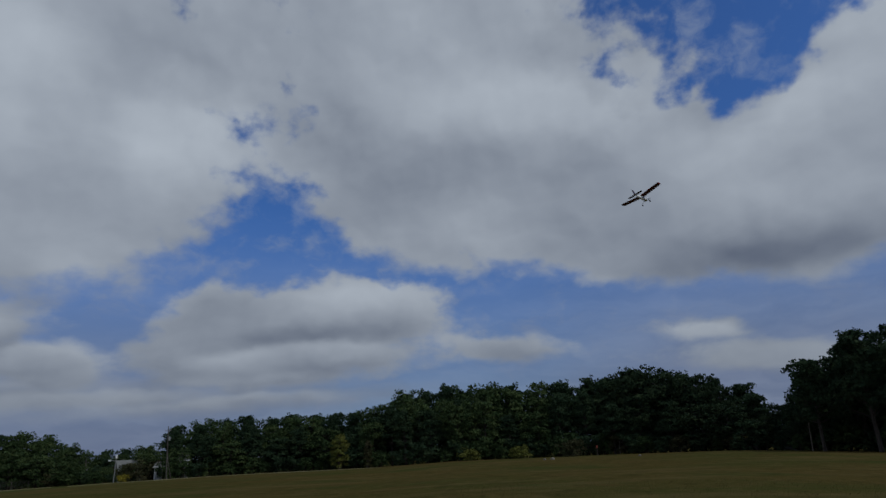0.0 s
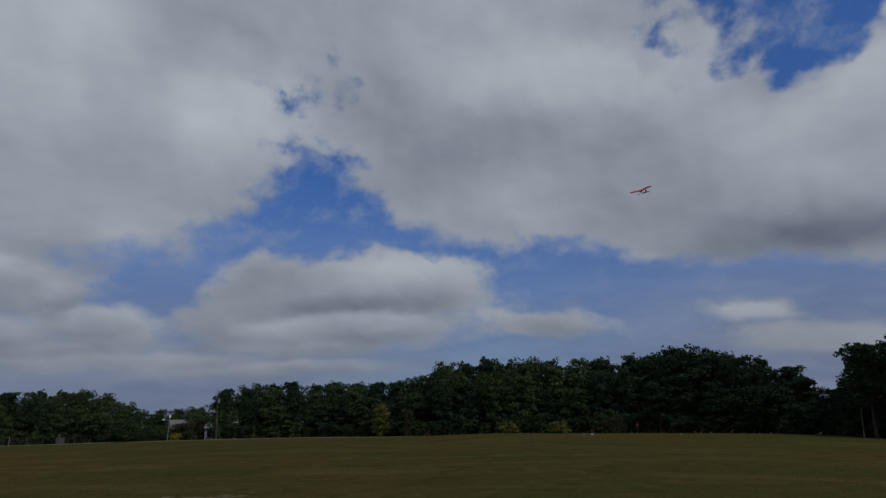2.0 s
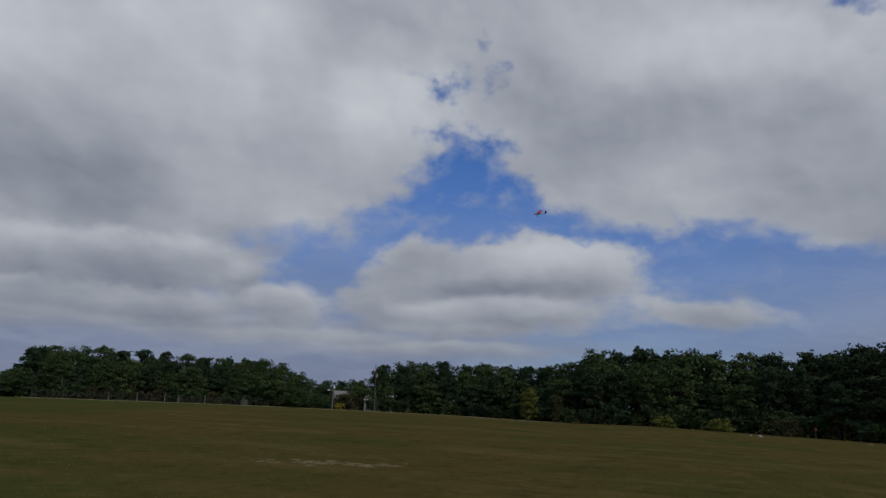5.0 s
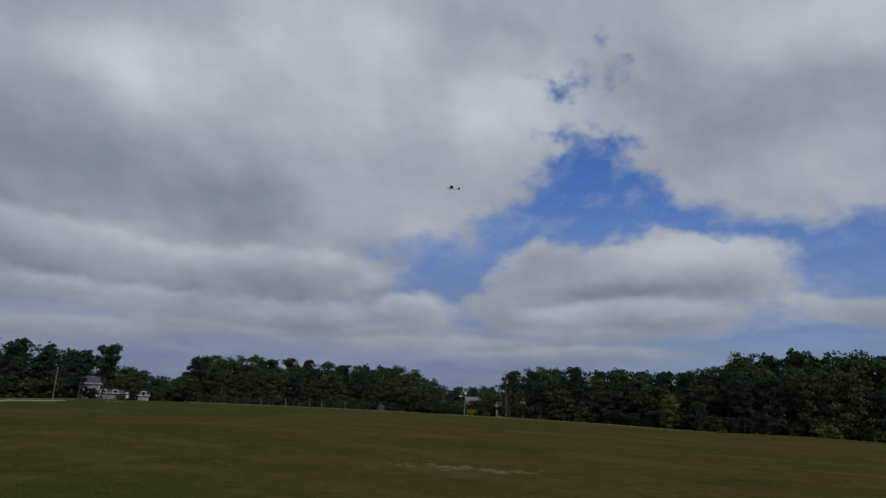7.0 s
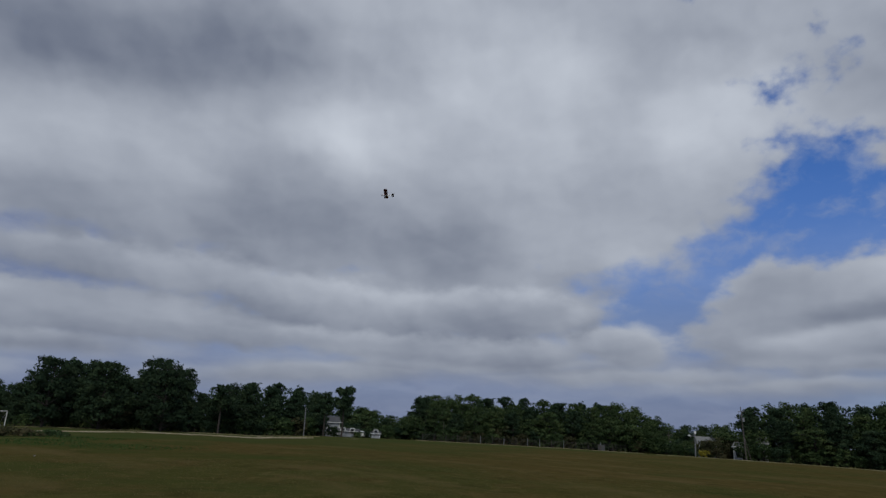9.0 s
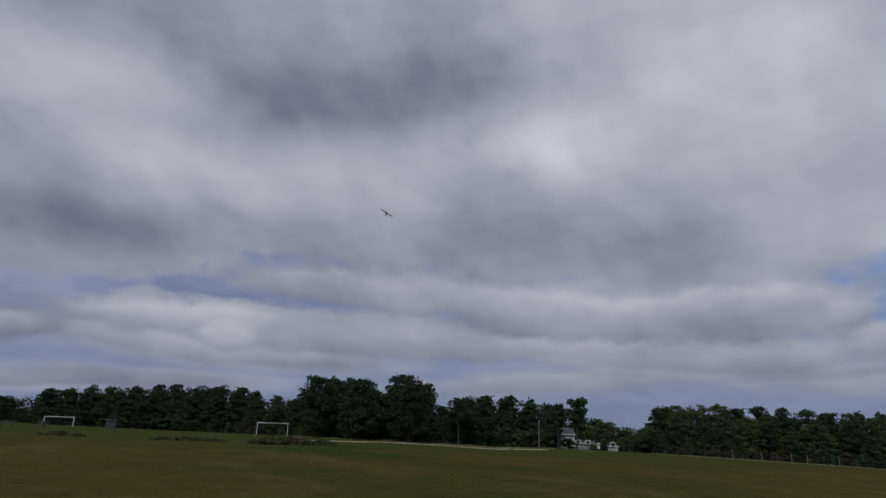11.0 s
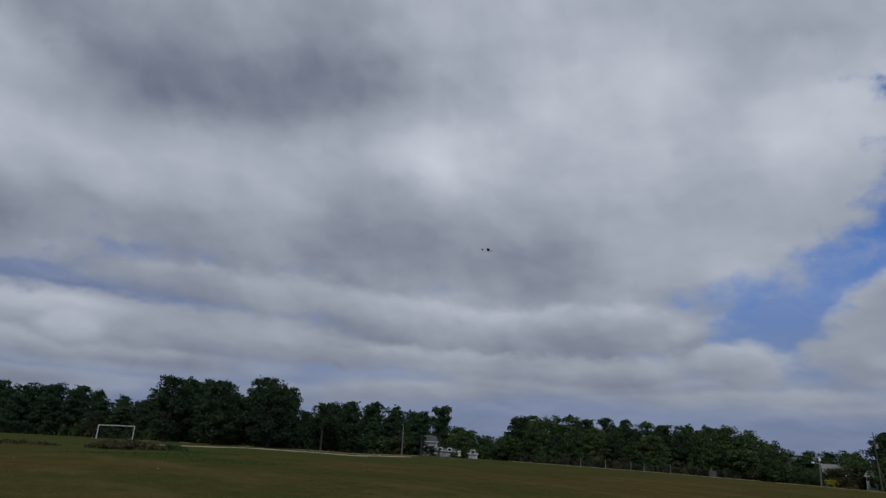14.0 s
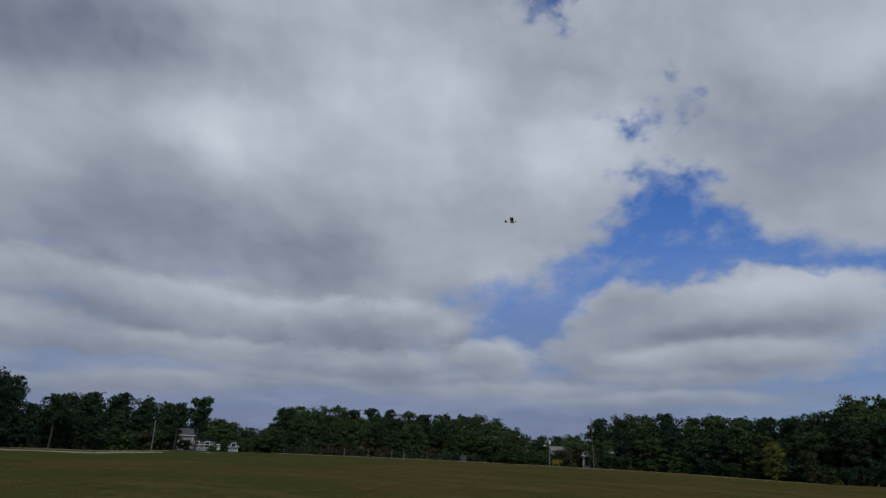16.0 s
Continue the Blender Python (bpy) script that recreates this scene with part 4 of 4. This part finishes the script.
# ---- grass ----
def make_grass(name, label, mat, seed, count, b0, b1, r0, r1, tall, width, patchy=False):
    rng = np.random.default_rng(seed)
    b = np.radians(rng.uniform(b0, b1, count))
    r = r0 * (r1 / r0) ** rng.uniform(0, 1, count)
    x, y = -np.sin(b) * r, np.cos(b) * r
    z = np.array([ground_z(float(u), float(v)) for u, v in zip(x, y)])
    a = rng.uniform(0, 6.28, count)
    s = np.sqrt(r / 10.0)
    if patchy:
        keep = np.array([noise.noise(Vector((float(u) * 0.12, float(v) * 0.12, 1.0))) + 0.35 * noise.noise(Vector((float(u) * 0.5, float(v) * 0.5, 2.0))) for u, v in zip(x, y)]) + 0.5 - 1.1 * np.hypot((np.degrees(b) - 80) / 10.0, np.log(r / 54) / 0.40) > 0.0
        s = s * np.where(keep, 1.0, 0.02)
    h = tall * rng.uniform(0.5, 1.3, count) * s
    w = width * rng.uniform(0.6, 1.4, count) * s
    lean = rng.normal(0, 0.5, (count, 2)) * h[:, None]
    p0 = np.stack([x - np.cos(a) * w, y - np.sin(a) * w, z - 0.02], 1)
    p1 = np.stack([x + np.cos(a) * w, y + np.sin(a) * w, z - 0.02], 1)
    p2 = np.stack([x + lean[:, 0], y + lean[:, 1], z + h], 1)
    verts = np.stack([p0, p1, p2], 1).reshape(-1, 3)
    tagged(raw(name, verts, np.arange(count * 3).reshape(-1, 3), mat), label, "grass", kind="stuff")


make_grass("grass_blades", "short dry brown-green grass blades", BLADES, 1, 70000, -45, 118, 6.5, 34, 0.022, 0.010)
make_grass("lush_grass", "patch of taller fresh green grass", LUSH, 2, 20000, 68, 92, 34, 86, 0.03, 0.018, True)


# ---- the flying model aeroplane ----
def aerofoil(x, y0, chord, z0, thick):
    return [(x, y0 + chord * f, z0 + thick * h) for f, h in ((0.5, 0.0), (0.42, 0.62), (0.2, 1.0), (-0.1, 0.75), (-0.5, 0.04), (-0.5, -0.04), (-0.1, -0.12), (0.3, -0.2))]


def underskin(x, y0, chord, z0, thick):
    low = [(0.48, -0.04), (0.3, -0.2), (-0.1, -0.12), (-0.48, -0.04)]
    return [(x, y0 + chord * f, z0 + thick * h - 0.003) for f, h in low] + [(x, y0 + chord * f, z0 + thick * h - 0.007) for f, h in low[::-1]]


def ring(y, w, h, z):
    return [(w * c, y, z + h * s) for c, s in ((1, -0.6), (1, 0.6), (0.6, 1), (-0.6, 1), (-1, 0.6), (-1, -0.6), (-0.6, -1), (0.6, -1))]


def make_plane():
    """Nose along +y, wings along x."""
    p = thing("model_aeroplane", "red high-wing radio-controlled model aeroplane in flight", "model aeroplane")
    part("fuselage", loft(bmesh.new(), [ring(0.42, 0.036, 0.036, 0.0), ring(0.38, 0.052, 0.052, 0.0), ring(0.16, 0.056, 0.066, 0.01), ring(-0.12, 0.048, 0.056, 0.01),
                                        ring(-0.38, 0.026, 0.032, 0.018), ring(-0.64, 0.012, 0.018, 0.024)]), CREAM, p, "white fuselage")
    for side in (-1, 1):
        wing = part("wing", loft(bmesh.new(), [aerofoil(0.0, 0.06, 0.36, 0.085, 0.036), aerofoil(side * 0.70, 0.06, 0.35, 0.160, 0.034), aerofoil(side * 0.80, 0.05, 0.28, 0.172, 0.016)]), RED, p, "red film-covered wing")
        # thin maroon layer, darker than the wing's red, just below its lower face
        part("underside", loft(bmesh.new(), [underskin(side * x, y, chord, z, thick) for x, y, chord, z, thick in ((0.06, 0.06, 0.35, 0.091, 0.035), (0.70, 0.06, 0.34, 0.160, 0.034), (0.79, 0.05, 0.27, 0.171, 0.016))]), MAROON, wing, "dark maroon underside")
        part("tailplane", loft(bmesh.new(), [aerofoil(0.0, -0.58, 0.21, 0.030, 0.012), aerofoil(side * 0.28, -0.60, 0.16, 0.030, 0.010)]), DARKRED, p, "dark red tailplane")
        leg = part("undercarriage_leg", tube(bmesh.new(), (side * 0.03, 0.18, -0.04), (side * 0.15, 0.20, -0.19), 0.006, 0.005, 6), STEEL, p)
        part("wheel", tube(bmesh.new(), (side * 0.145, 0.20, -0.19), (side * 0.172, 0.20, -0.19), 0.040, 0.040, 14), BLACK, leg)
    part("fin", loft(bmesh.new(), [[(0.007 * a, y, 0.03) for a, y in ((1, -0.48), (1, -0.69), (-1, -0.69), (-1, -0.48))],
                                   [(0.005 * a, y, 0.23) for a, y in ((1, -0.59), (1, -0.73), (-1, -0.73), (-1, -0.59))]]), DARKRED, p)
    part("nose_cowl", loft(bmesh.new(), [ring(0.38, 0.055, 0.056, 0.0), ring(0.45, 0.040, 0.040, 0.0), ring(0.49, 0.014, 0.014, 0.0)]), DARKRED, p, "dark red nose cowl")
    part("propeller", box(bmesh.new(), 0, 0.495, 0, 0.26, 0.008, 0.026, bevel=0.003), BLACK, p)
    return p


PLANE = make_plane()
PLANE_ROWS = [
    (0, 7.54, 21.28, 9.73, -40, 6, -16), (0.5, 12.02, 30.37, 11.51, -18, 24, -24), (1, 12.84, 35.26, 14.27, 4, 33, -28),
    (1.5, 12.22, 38.27, 15.62, 10, 31, -28), (2, 11.01, 41.25, 16.13, 18, 26, -22), (2.5, 9.05, 43.96, 16.36, 26, 22, -16),
    (3, 6.41, 46.33, 16.2, 36, 19, -12), (3.5, 3.48, 49.5, 17.16, 46, 18, -12), (3.7, 2.31, 50.54, 17.4, 50, 16, -14),
    (4.7, -6.4, 54.6, 17.8, 76, 0, -26), (5.8, -15.9, 52.21, 18.05, 100, 2, -32), (6, -17.78, 51.61, 18, 104, 2, -30),
    (6.5, -22.68, 49.54, 18.34, 114, 6, -25), (7, -27.08, 46.77, 19.7, 121, 10, -15), (7.5, -31.48, 43.33, 21.1, 126, 8, 8),
    (8, -35.86, 39.42, 21.82, 130, 4, 11), (8.5, -40.35, 34.8, 21.85, 136, 1, 12), (9, -45.36, 30.3, 21.32, 139, 0, 13),
    (9.5, -49.92, 24.8, 20.93, 138, 0, 12), (9.7, -51.73, 22.83, 21.3, 134, 0, 14), (10.3, -57, 17.6, 21.9, 112, 0, 22),
    (10.9, -61.6, 14.4, 22.5, 80, 2, 30), (11.4, -64, 14.1, 22.9, 56, 0, 34), (11.8, -64.94, 15.65, 23.14, 38, 0, 36),
    (12, -65.32, 17.26, 23.43, 25, 0, 38), (12.5, -64.48, 22.67, 24.24, 8, -2, 42), (13, -62.73, 27.61, 23.67, -18, -2, 34),
    (13.5, -59.29, 33.07, 22.37, -31, -1, 25), (14, -54.98, 38.49, 21.51, -38, 0, 11), (14.5, -49.76, 43.55, 21.31, -44, 1, -4),
    (15, -43.14, 47.13, 21.77, -52, 2, -16), (15.5, -37.42, 50.08, 22.76, -58, 2, -8), (16, -32, 52.24, 23.32, -64, 1, -2),
]


def motions():
    walk(PLANE, [(t, Matrix.Translation((x, y, z)) @ pose(0, 0, 0, 0, 0, heading) @ pose(0, 0, 0, nose, 0, 0) @ pose(0, 0, 0, 0, bank, 0)) for t, x, y, z, heading, nose, bank in PLANE_ROWS])


motions()
